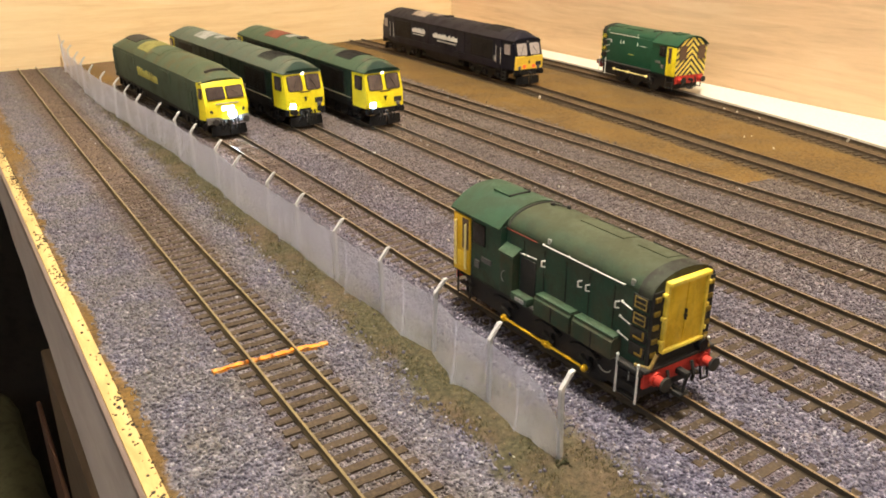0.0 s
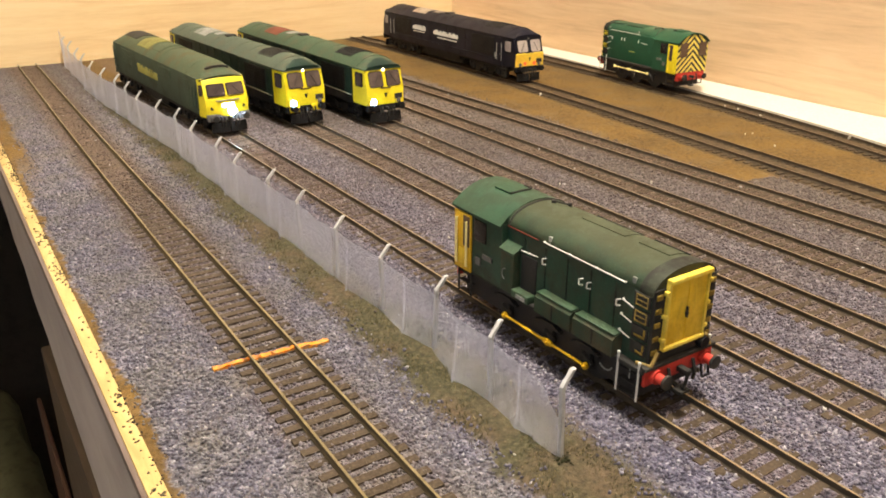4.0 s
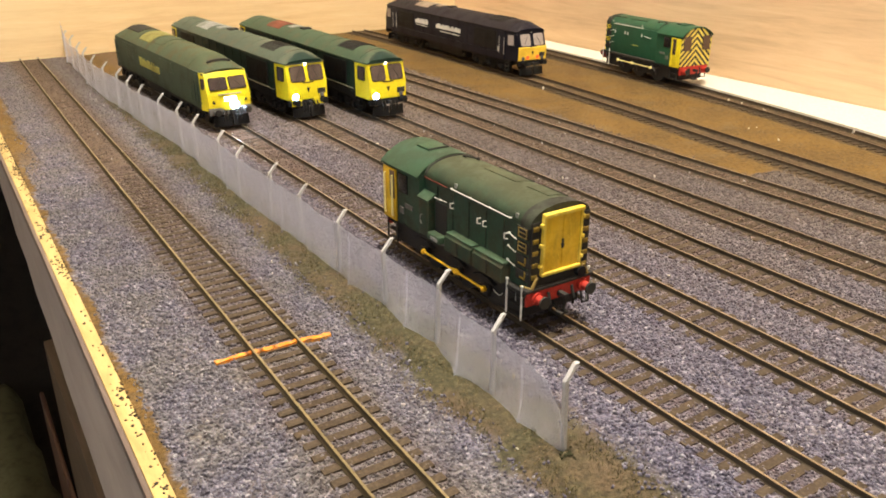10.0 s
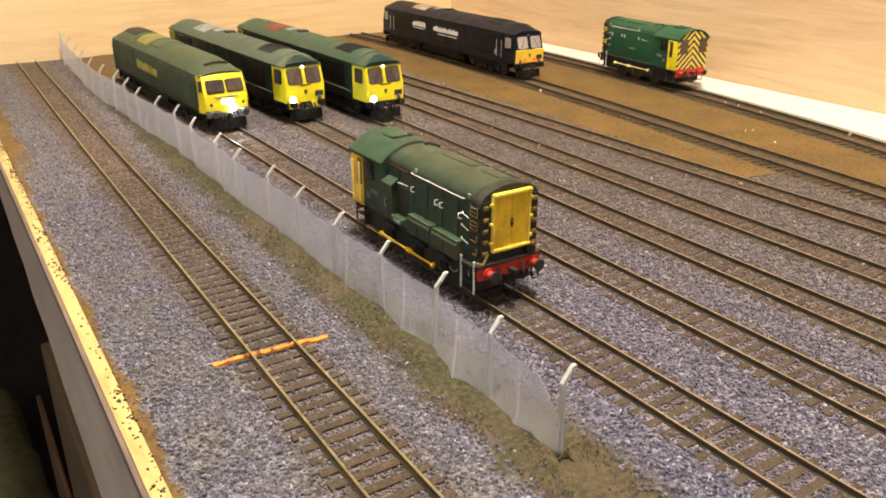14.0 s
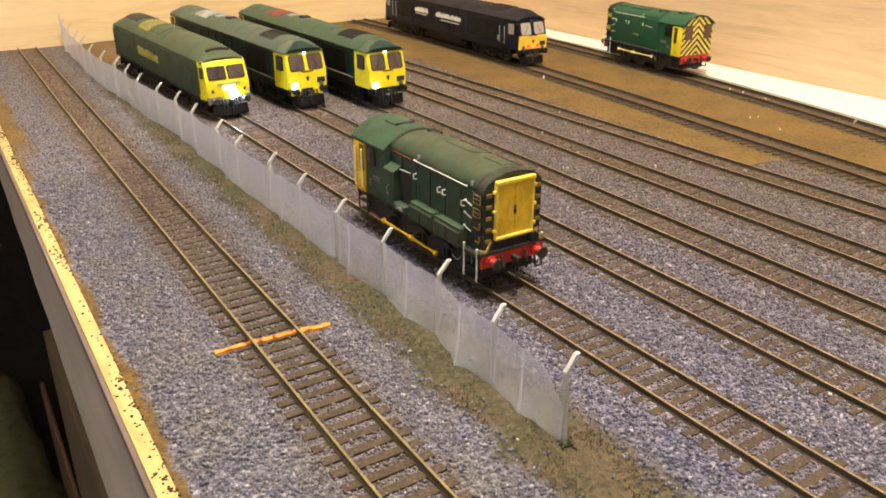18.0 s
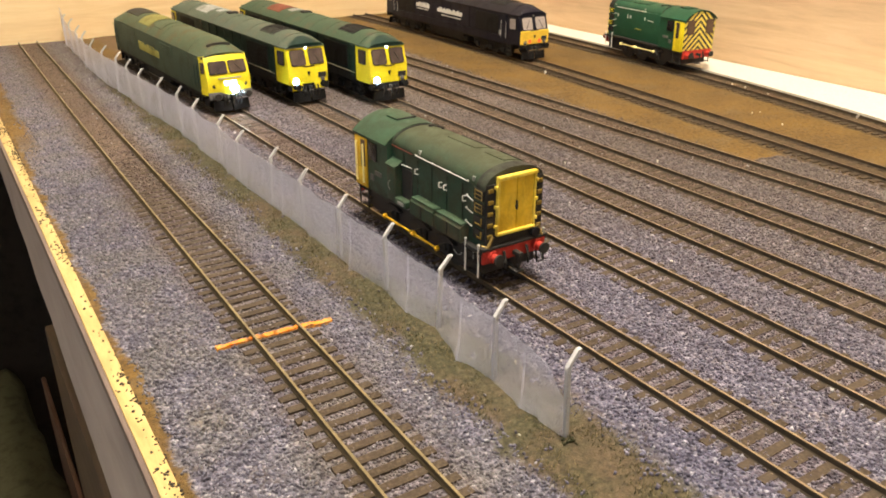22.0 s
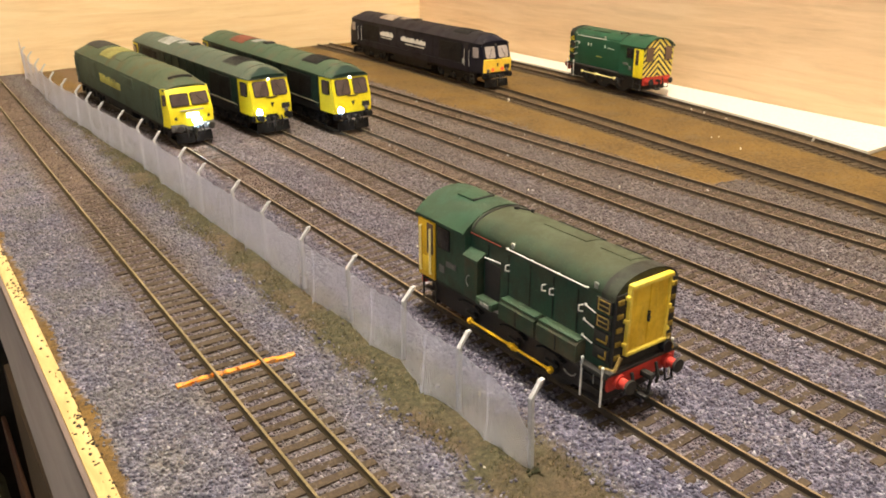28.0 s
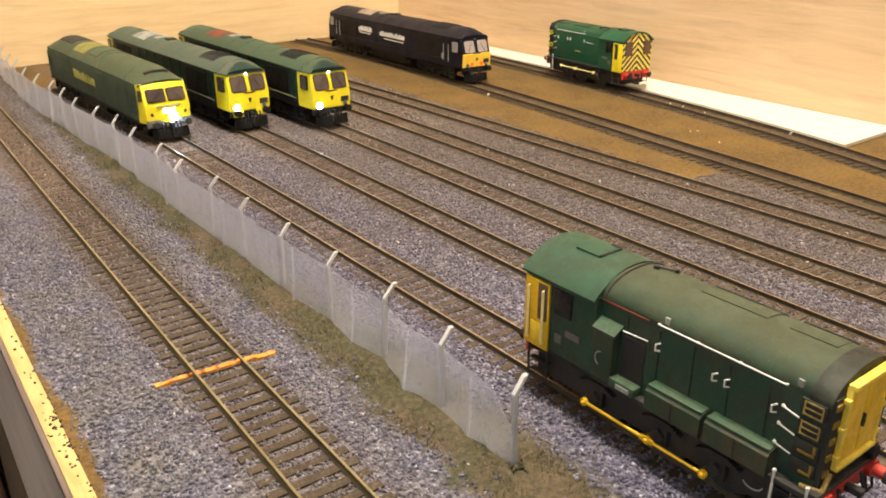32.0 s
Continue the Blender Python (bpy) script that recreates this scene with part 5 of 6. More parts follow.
            part("lettering", bm, DULL_YELLOW, bx, "small yellow lettering")
            continue
        bm = box(B(), side * 0.0160 - 0.0020, side * 0.0160 + 0.0020, 0.0560, 0.0655, 0.0182, 0.0212, 0.0004)
        bx = part("tool_box", bm, LID_GREEN, t)
        bm = box(B(), side * 0.0181 - 0.0002, side * 0.0181 + 0.0002, 0.0575, 0.0625, 0.0189, 0.0203)
        part("name_plate", bm, PALE, bx)
        bm = box(B(), side * 0.0154 - 0.0020, side * 0.0154 + 0.0020, 0.0655, 0.0733, 0.0182, 0.0352, 0.0004)
        sand = part("sand_box", bm, BOX_GREEN, t)
        bm = loft(B(), [[(side * 0.0138, yy, 0.0372), (side * 0.0182, yy, 0.0346), (side * 0.0182, yy, 0.0353), (side * 0.0138, yy, 0.0379)] for yy in (0.0645, 0.0734)])
        part("sand_box_lid", bm, LID_GREEN, sand)
        bm = box(B(), side * 0.0141 - 0.0003, side * 0.0141 + 0.0003, 0.0560, 0.0645, 0.0200, 0.0350, 0.0002)
        part("access_door", bm, BLACK, bonnet)
        bm = B()
        for k in range(6):
            a0, a1 = -1.2 + 0.45 * k, -1.2 + 0.45 * (k + 1)
            rod(bm, (side * 0.0177, 0.0695 + 0.0022 * math.cos(a0), 0.0255 + 0.0024 * math.sin(a0)), (side * 0.0177, 0.0695 + 0.0022 * math.cos(a1), 0.0255 + 0.0024 * math.sin(a1)), 0.0002, 5)
        part("hose_loop", bm, PALE, t)
    # cab
    cz, ct = 0.0438, 0.0506
    bm = prism(B(), [(-cw, 0.0170), (cw, 0.0170), (cw, cz), (-cw, cz)], 0.0735, 0.1035)
    cab = part("cab", bm, body_mat, t)
    bm = prism(B(), [(x, z - 0.0004) for x, z in arch(cw, cz, ct, 14, 2.2)] + [(-cw, cz - 0.001), (cw, cz - 0.001)], 0.0738, 0.1032)
    part("cab_gable", bm, body_mat, cab)
    bm = prism(B(), [(x, z) for x, z in arch(cw + 0.0010, cz - 0.0006, ct + 0.0004, 14, 2.2)] + [(x, z - 0.0007) for x, z in reversed(arch(cw + 0.0010, cz - 0.0006, ct + 0.0004, 14, 2.2))], 0.0736, 0.1052)
    croof = part("cab_roof", bm, cab_roof, t)
    bm = roof_plate(B(), cw, cz, ct, -0.0050, 0.0050, 0.0840, 0.0940, 0.0010, 2.2)
    part("roof_vent", bm, cab_roof, croof)
    bm = B()
    rod(bm, (-0.0050, 0.0838, ct + 0.0006), (0.0050, 0.0838, ct + 0.0006), 0.0004, 6)
    rod(bm, (0.0050, 0.0838, ct + 0.0006), (0.0052, 0.0880, ct + 0.0006), 0.0004, 6)
    part("vent_edge", bm, SOOT, croof)
    for side in (-1, 1):
        x = side * (cw + 0.0003)
        bm = box(B(), x - 0.0005, x + 0.0005, 0.0925, 0.1036, 0.0172, 0.0415, 0.0003)
        d = part("cab_door", bm, YELLOW if weathered else LEMON, cab, "yellow cab door")
        bm = box(B(), x - 0.0008, x + 0.0008, 0.0932 if weathered else 0.0940, 0.0974 if weathered else 0.0985, 0.0278, 0.0408, 0.0003)
        part("door_window", bm, BROWN_GLASS if weathered else GLASS, d)
        if weathered:
            part("door_panel", box(B(), x - 0.0007, x + 0.0007, 0.0948, 0.1006, 0.0190, 0.0262, 0.0003), DOOR_YELLOW, d, "worn yellow door panel")
        bm = B()
        for y in (0.0947, 0.1014):
            rod(bm, (side * (cw + 0.0014), y, 0.0195), (side * (cw + 0.0014), y, 0.0385), 0.00050, 6)
            for z in (0.0195, 0.0385):
                rod(bm, (side * cw, y, z), (side * (cw + 0.0014), y, z), 0.00040, 6)
        part("door_rail", bm, CREAM_ROD if weathered else LEMON, d)
        bm = box(B(), x - 0.0004, x + 0.0004, 0.0830, 0.0908, 0.0325, 0.0412, 0.0004)
        part("side_window", bm, DARK_GLASS, cab)
        bm = box(B(), x - 0.0003, x + 0.0003, 0.0790, 0.0850, 0.0262, 0.0282)
        part("number_plate", bm, GREY_IRON, cab)
        bm = box(B(), x - 0.0003, x + 0.0003, 0.0865, 0.0895, 0.0225, 0.0255)
        part("notice", bm, GREY_IRON, cab)
    # cab end sheet and windows
    bm = prism(B(), [(-cw + 0.0004, 0.0182)] + [(cw - 0.0004, 0.0182)] + [(x * 0.985, z - 0.0010) for x, z in arch(cw, cz, ct, 14, 2.2)], 0.1034, 0.1042)
    sheet = part("end_sheet", bm, CHEVRON, cab, "black and yellow warning chevrons")
    for side in (-1, 1):
        bm = panel(B(), pose(side * 0.0106, 0.1044, 0.0372), 0.0078, 0.0118, 0.0014, 0.0010)
        part("end_window", bm, BROWN_GLASS, sheet)
        bm = panel(B(), pose(side * 0.0115, 0.0738, 0.0445), 0.0040, 0.0030, 0.0010, 0.0008)
        part("front_window", bm, GLASS, cab)
    # buffer beams, buffers and couplings
    for y, out in ((0.0, -1), (L, 1)):
        bm = box(B(), -0.0158, 0.0158, min(y, y - out * 0.0012), max(y, y - out * 0.0012), 0.0122 if weathered else 0.0110, 0.0180, 0.0003)
        part("buffer_beam", bm, RED, t, "red buffer beam")
        buffers(t, y, out, RED, SOOT, 0.0152 if weathered else 0.0145)
        bm = box(B(), -0.0011, 0.0011, min(y, y + out * 0.0045), max(y, y + out * 0.0045), 0.0135, 0.0155, 0.0003)
        rod(bm, (0, y + out * 0.0040, 0.0140), (0, y + out * 0.0030, 0.0080), 0.0006, 6)
        part("coupling", bm, SOOT, t)
        for x in (-0.0060, 0.0056) if weathered else (-0.0060, 0.0056, 0.0075):
            bm = rod(B(), (x, y + out * 0.0008, 0.0165), (x, y + out * 0.0022, 0.0120), 0.0006, 6)
            rod(bm, (x, y + out * 0.0022, 0.0120), (x + 0.0012, y + out * 0.0008, 0.0085), 0.0006, 6)
            part("brake_hose", bm, SOOT, t)
        bm = box(B(), -0.0022, 0.0022, min(y + out * 0.0002, y + out * 0.0040), max(y + out * 0.0002, y + out * 0.0040), 0.0066, 0.0076, 0.0003)
        rod(bm, (0, y - out * 0.004, 0.0090), (0, y + out * 0.0010, 0.0072), 0.0008, 6)
        part("draw_gear", bm, SOOT, t)
    if weathered:
        bm = box(B(), -0.0166, 0.0166, -0.0008, 0.0024, 0.0180, 0.0193, 0.0003)
        part("footplate_edge", bm, SOOT, plate)
        bm = rod(B(), (0.0098, -0.0016, 0.0212), (0.0098, 0.0012, 0.0212), 0.0021, 14)
        part("end_lamp", bm, COAL, nose, "unlit black lamp under the doors")
        bm = B()
        for a, b in (((0.0118, 0.0006, 0.0128), (0.0118, -0.0006, 0.0072)), ((0.0118, -0.0006, 0.0072), (0.0152, -0.0006, 0.0072)), ((0.0152, -0.0006, 0.0072), (0.0152, 0.0006, 0.0128))):
            rod(bm, a, b, 0.0004, 6)
        part("shunter_step", bm, COAL, plate)
        for side in (-1, 1):
            bm = B()
            for k in range(5):
                a0, a1 = 3.3 + 0.5 * k, 3.3 + 0.5 * (k + 1)
                rod(bm, (side * 0.0172, 0.0158 + 0.0030 * math.cos(a0), 0.0138 + 0.0022 * math.sin(a0)), (side * 0.0172, 0.0158 + 0.0030 * math.cos(a1), 0.0138 + 0.0022 * math.sin(a1)), 0.00024, 5)
            part("sand_pipe", bm, PALE, plate)
    # steps with white-edged rails at the radiator end, plain ones at the cab
    for side in (-1, 1):
        for y0, y1, mat in ((0.0020, 0.0110, WHITE), (0.0930, 0.1015, SOOT)):
            bm = B()
            for y in (y0, y1):
                rod(bm, (side * 0.0166, y, 0.0062), (side * 0.0166, y, 0.0200), 0.00040, 6)
                if mat is WHITE:
                    ball(bm, (side * 0.0166, y, 0.0203), 0.0006, 8, 5)
            ladder = part("step_rail", bm, mat, t)
            bm = B()
            for z in (0.0066, 0.0110, 0.0150):
                box(bm, side * 0.0150 - 0.0014, side * 0.0150 + 0.0008, y0 + 0.0004, y1 - 0.0004, z, z + 0.0005)
            part("step", bm, BLACK, ladder)
            if mat is WHITE:
                bm = rod(B(), (side * 0.0162, y0 + 0.0040, 0.0168), (side * 0.0162, y0 + 0.0040, 0.0128), 0.00022, 6)
                part("step_handle", bm, PALE, ladder)
    # wheels, cranks and rods
    wheels, rods = [], []
    for y in AXLES:
        bm = B()
        for side in (-1, 1):
            wheel_mesh(bm, side * 0.0090, 0, 0, AXLE - 0.0004)
            rod(bm, (side * 0.0092, 0, 0), (side * 0.0168, 0, 0), 0.0016, 10)
            box(bm, side * 0.0160 - 0.0008, side * 0.0160 + 0.0008, -0.0016, 0.0016, -0.0014, ROD_REACH + 0.0014, 0.0004)
        rod(bm, (-0.009, 0, 0), (0.009, 0, 0), 0.0016, 10)
        ws = part("wheelset", bm, TARNISHED, t)
        ws.matrix_basis = pose(0, y, AXLE)
        wheels.append((ws, y))
    for side in (-1, 1):
        bm = B()
        ya, yb, yc = AXLES
        rod(bm, (0, ya, 0), (0, yc, 0), 0.00050, 8)
        for y in AXLES:
            rod(bm, (-0.0006, y, 0), (0.0006, y, 0), 0.0013, 14)
            ball(bm, (side * 0.0006, y, 0), 0.0008, 8, 5)
        box(bm, -0.0006, 0.0006, yb - 0.0024, yb + 0.0024, -0.0009, 0.0009, 0.0003)
        r_ = part("coupling_rod", bm, YELLOW if weathered else CREAM_ROD, t, "yellow coupling rod")
        r_.matrix_basis = pose(side * 0.0178, 0, AXLE + ROD_REACH)
        rods.append((r_, side))
    return t, wheels, rods


rounded_loco("shunting", 0.570, "weathered green diesel locomotive with yellow end and lit headlight")
freight_loco("second", 0.566, "green freight locomotive with yellow nose and grey roof patch", GREEN_DEEP, ROOF_GREY, LEMON, GREEN_DEEP, CREAM_LINE, PALE, DUSTY_GRILLE, True, 11)
freight_loco("third", 0.537, "dark green freight locomotive with yellow nose and red roof patch", GREEN_DEEP, ROOF_GREEN, LEMON, COAL, CREAM_LINE, RED_PATCH, COAL, True, 12)
freight_loco("brown_one", 0.605, "navy blue freight locomotive with amber nose and white lettering", NAVY, NAVY_ROOF, AMBER, COAL, NAVY, BEIGE, COAL, False, 13, True)


def parked_shunter():
    y = 0.489
    h = math.atan2(lerp_path(TRACKS["brown_two"], y + 0.1) - lerp_path(TRACKS["brown_two"], y), 0.1)
    x = lerp_path(TRACKS["brown_two"], y)
    m = pose(x + 0.0015, y, RAIL_TOP, 0, 0, -math.degrees(h)) @ pose(0, 0.1075, 0, 0, 0, 180) @ Matrix.Diagonal((1.035, 1.035, 1.035, 1))
    t, wheels, rods = shunter(m, "clean green shunting locomotive with chevron cab end and red beam, parked", GREEN_FRESH, GREEN_FRESH, GREEN_FRESH, False)
    for ws, y in wheels:
        ws.matrix_basis = pose(0, y, AXLE, 40, 0, 0)
    for r_, side in rods:
        r_.matrix_basis = pose(side * 0.0178, -ROD_REACH * math.sin(radians(40)), AXLE + ROD_REACH * math.cos(radians(40)))


parked_shunter()
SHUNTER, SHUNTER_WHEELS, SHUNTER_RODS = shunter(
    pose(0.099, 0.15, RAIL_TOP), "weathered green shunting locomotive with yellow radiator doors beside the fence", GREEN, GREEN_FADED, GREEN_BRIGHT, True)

# ---------------------------------------------------------------- fence
POSTS = [(0.1505, 0.0525), (0.1881, 0.0525), (0.2275, 0.0548), (0.2661, 0.0537), (0.3063, 0.0516), (0.3478, 0.0515), (0.3868, 0.0498),
         (0.4307, 0.0478), (0.4676, 0.0493), (0.5156, 0.0488), (0.5504, 0.0486), (0.5908, 0.0452), (0.6303, 0.0416), (0.6668, 0.0412),
         (0.7038, 0.0393), (0.7417, 0.0363), (0.7810, 0.0358), (0.825, 0.0365), (0.870, 0.0378), (0.915, 0.0390), (0.962, 0.0405)]


def fence():
    t = thing("fence", pose(0, 0, 0), "sagging white netting fence on leaning pale concrete posts along the turf", "fence")
    rng = random.Random(21)
    for k, (y, x) in enumerate(POSTS):
        lean = rng.uniform(-2.5, 2.5)
        bm = B()
        top = 0.0246 + rng.uniform(-0.0008, 0.0008)
        loft(bm, [[(sx * 0.00075, sy * 0.00075, -0.001) for sx, sy in ((-1, -1), (1, -1), (1, 1), (-1, 1))],
                  [(sx * 0.00078, sy * 0.00078, top) for sx, sy in ((-1, -1), (1, -1), (1, 1), (-1, 1))],
                  [(sx * 0.00080 + 0.0042, sy * 0.00080, top + 0.0050) for sx, sy in ((-1, -1), (1, -1), (1, 1), (-1, 1))]])
        bmesh.ops.bevel(bm, geom=list(bm.edges), offset=0.00018, segments=1, affect="EDGES")
        p = part("fence_post", bm, CONCRETE, t, smooth=0)
        p.matrix_basis = pose(x, y, 0, lean * 0.6, lean, rng.uniform(-8, 8))
    for k, ((ya, xa), (yb, xb)) in enumerate(zip(POSTS, POSTS[1:])):
        nu, nv = 26, 9
        bulge, sag, lift = rng.uniform(-0.0012, 0.0006), rng.uniform(0.0004, 0.0016), rng.uniform(0.0, 0.0006)
        fold = rng.uniform(0.3, 0.7)
        depth = rng.uniform(0.0004, 0.0012)
        pleated = k < 3 or rng.random() < 0.4
        if k == 1:
            fold, depth, bulge = 0.42, 0.0024, -0.0010
        top_a, top_b = 0.0240, 0.0240
        if k == 0:
            sag = 0.0020
        if k == len(POSTS) - 2:
            top_b, sag = 0.0380, 0.0020
        co, uv = [], []
        for i in range(nu + 1):
            u = i / nu
            for j in range(nv + 1):
                v = j / nv
                wave = math.sin(math.pi * u)
                crease = depth * math.exp(-((u - fold) / 0.08) ** 2) * (1 - 0.5 * v)
                top = (top_a + (top_b - top_a) * u) - sag * wave ** 1.5 + (0.0010 * math.exp(-((u - fold) / 0.07) ** 2))
                crumple = 0.00012 * wave * (math.sin(u * 23 + 9 * v + 5 * k) + math.sin(u * 41 - 13 * v + 2 * k))
                top += 0.00030 * wave * (math.sin(u * 31 + 7 * k) + math.sin(u * 13 + 3 * k))
                if k == 0:
                    top -= 0.0105 * math.exp(-(u / 0.20) ** 2)
                x = xa + (xb - xa) * u + crumple - 0.0011 + bulge * wave * (1 - 0.3 * v) - crease - (0.0015 if k < 3 else 0.0003) * (1 - v) ** 3 * wave
                z = (lift * wave - 0.0004) * (1 - v) + top * v
                co.append((x, ya + (yb - ya) * u, z))
                uv.append((u * (yb - ya) + k * 0.041, v * 0.024))
        faces = [(i * (nv + 1) + j, (i + 1) * (nv + 1) + j, (i + 1) * (nv + 1) + j + 1, i * (nv + 1) + j + 1) for i in range(nu) for j in range(nv)]
        me = bpy.data.meshes.new("netting")
        me.from_pydata(co, [], faces)
        layer = me.uv_layers.new(name="UVMap")
        for loop in me.loops:
            layer.data[loop.index].uv = uv[loop.vertex_index]
        for p in me.polygons:
            p.use_smooth = True
        me.materials.append(NET)
        ob = new("netting", me)
        ob.parent = t
        if k >= 4:
            back = new("netting", me)
            back.parent = t
            back.matrix_basis = pose(-0.0007, 0.00037, -0.00021)
        if not pleated:
            continue
        # a doubled pleat where the net folds
        co, uv = [], []
        wide = 0.0007 if k == 1 else 0.00045
        for j in range(nv + 1):
            v = j / nv
            for s in (-1, 0, 1):
                u = fold + s * wide / (yb - ya) + 0.03 * (v - 0.5)
                wave = math.sin(math.pi * u)
                top = top_a + (top_b - top_a) * u - sag * wave ** 1.5 + 0.0006
                x = xa + (xb - xa) * u - 0.0011 + bulge * wave * (1 - 0.3 * v) - depth * (1 - 0.5 * v) - 0.0015 * (1 - v) ** 3 * wave - 0.0004 * (1 - abs(s)) - 0.0002
                co.append((x, ya + (yb - ya) * u, (lift * wave - 0.0004) * (1 - v) + top * v))
                uv.append((s * 0.0011 + k * 0.017, v * 0.024))
        me = bpy.data.meshes.new("pleat")
        me.from_pydata(co, [], [(3 * j + s, 3 * j + s + 1, 3 * j + s + 4, 3 * j + s + 3) for j in range(nv) for s in (0, 1)])
        layer = me.uv_layers.new(name="UVMap")
        for loop in me.loops:
            layer.data[loop.index].uv = uv[loop.vertex_index]
        me.materials.append(NET)
        pl = new("pleat", me)
        pl.parent = ob
    return t


fence()


def orange_mark():
    bm = B()
    rng = random.Random(8)
    a, b = Vector((-0.0222, 0.2562, 0)), Vector((0.0220, 0.2532, 0))
    n = 26
    lo, hi = [], []
    for i in range(n + 1):
        p = a.lerp(b, i / n)
        x = abs(p.x)
        z = 0.0014 + (0.0003 if x < 0.015 else 0.0) + rng.uniform(-0.0002, 0.0002)
        if abs(x - 0.00865) < 0.0012:
            z = RAIL_TOP - 0.0012
        wv = 0.0011 + rng.uniform(-0.0005, 0.0004)
        lo.append((p.x, p.y - wv, z))
        hi.append((p.x, p.y + wv, z))
    for i in range(n):
        vs = [bm.verts.new(c) for c in (lo[i], lo[i + 1], hi[i + 1], hi[i])]
        vs2 = [bm.verts.new((c[0], c[1], c[2] - 0.0016)) for c in (lo[i], lo[i + 1], hi[i + 1], hi[i])]
        bm.faces.new(vs)
        for k in range(4):
            bm.faces.new((vs[k], vs[(k + 1) % 4], vs2[(k + 1) % 4], vs2[k]))
    bmesh.ops.remove_doubles(bm, verts=bm.verts, dist=0.00001)
    tagged(mesh_object("painted_mark", bm, ORANGE, 60), "bright orange line painted across the siding ballast", "painted mark")


orange_mark()


def flecks():
    # the first chip stands in for a headlight glint on the rail
    for k, (x, y, z, r) in enumerate(((0.1597, 0.4731, 0.0038, 0.0014), (0.1715, 0.2194, 0.0020, 0.0016), (0.4700, 0.3210, 0.0024, 0.0022),
                                      (0.3762, 0.5614, 0.0014, 0.0024), (0.4775, 0.4390, 0.0022, 0.0018), (0.4780, 0.4260, 0.0022, 0.0015), (0.0405, 0.158, 0.0006, 0.0006),
                                      (0.118, 0.315, 0.0020, 0.0010), (0.222, 0.352, 0.0020, 0.0011), (0.028, 0.33, 0.0012, 0.0008), (0.4755, 0.4020, 0.0020, 0.0012),
                                      (0.4250, 0.3700, 0.0010, 0.0010), (0.4100, 0.3395, 0.0010, 0.0012), (0.2720, 0.3250, 0.0018, 0.0013), (0.4190, 0.3720, 0.0010, 0.0009))):
        bm = B()
        bmesh.ops.create_icosphere(bm, subdivisions=1, radius=r, matrix=pose(x, y, z, 20 * k, 33 * k, 50 * k) @ Matrix.Diagonal((1, 0.5, 0.35, 1)))
        tagged(mesh_object("pale_fleck", bm, CARD, 0), "pale fleck on the trackbed, the first one a painted rail glint", "fleck", "flecks on the layout")
    bm = B()
    bmesh.ops.create_icosphere(bm, subdivisions=1, radius=0.0007, matrix=pose(0.0508, 0.1745, 0.0142) @ Matrix.Diagonal((0.3, 1, 1.6, 1)))
    tagged(mesh_object("pale_fleck", bm, CARD, 0), "white fleck caught in the fence netting", "fleck", "flecks on the layout")


flecks()


# ---------------------------------------------------------------- loose ballast and turf
def stones(name, n, xr, yr, size, seed, z, keep, label, material):
    """Thousands of small angular chips in one mesh."""
    rng = np.random.default_rng(seed)
    x, y = rng.uniform(*xr, n), rng.uniform(*yr, n)
    ok = keep(x, y, rng)
    x, y = x[ok], y[ok]
    n = len(x)
    base = np.array([(1, 0, 0), (-1, 0, 0), (0, 1, 0), (0, -1, 0), (0, 0, 1), (0, 0, -1)], float)
    v = base[None] * (1 + rng.uniform(-0.4, 0.4, (n, 6, 1))) + rng.uniform(-0.25, 0.25, (n, 6, 3))
    s = rng.uniform(*size, n)
    v *= (s[:, None, None] * rng.uniform(0.6, 1.25, (n, 1, 3)))
    a, b = rng.uniform(0, 6.283, n), rng.uniform(0, 6.283, n)
    ca, sa, cb, sb = np.cos(a), np.sin(a), np.cos(b), np.sin(b)
    vx = v[..., 0] * ca[:, None] - v[..., 1] * sa[:, None]
    vy = v[..., 0] * sa[:, None] + v[..., 1] * ca[:, None]
    vz = v[..., 2]
    vy, vz = vy * cb[:, None] - vz * sb[:, None], vy * sb[:, None] + vz * cb[:, None]
    co = np.stack([vx + x[:, None], vy + y[:, None], vz + z + bank(x)[:, None] + rng.uniform(-0.25, 0.25, n)[:, None] * s[:, None]], -1).reshape(-1, 3)
    tri = np.array([(0, 2, 4), (2, 1, 4), (1, 3, 4), (3, 0, 4), (2, 0, 5), (1, 2, 5), (3, 1, 5), (0, 3, 5)])
    f = (tri[None] + 6 * np.arange(n)[:, None, None]).reshape(-1, 3)
    me = bpy.data.meshes.new(name)
    me.vertices.add(len(co))
    me.vertices.foreach_set("co", co.ravel())
    me.loops.add(f.size)
    me.loops.foreach_set("vertex_index", f.ravel().astype(np.int32))
    me.polygons.add(len(f))
    me.polygons.foreach_set("loop_start", np.arange(0, f.size, 3, dtype=np.int32))
    me.polygons.foreach_set("loop_total", np.full(len(f), 3, np.int32))
    me.update(calc_edges=True)
    me.materials.append(material)
    return tagged(new(name, me), label, "ballast", kind="stuff")


def track_distance(x, y):
    best = np.full(x.shape, 9.0)
    for key, pts in TRACKS.items():
        if not key.startswith("brown"):
            table_y = np.linspace(START, END, 60)
            table_x = np.array([lerp_path(pts, q) for q in table_y])
            best = np.minimum(best, np.abs(np.abs(x - np.interp(y, table_y, table_x)) - 0.00865))
    return best


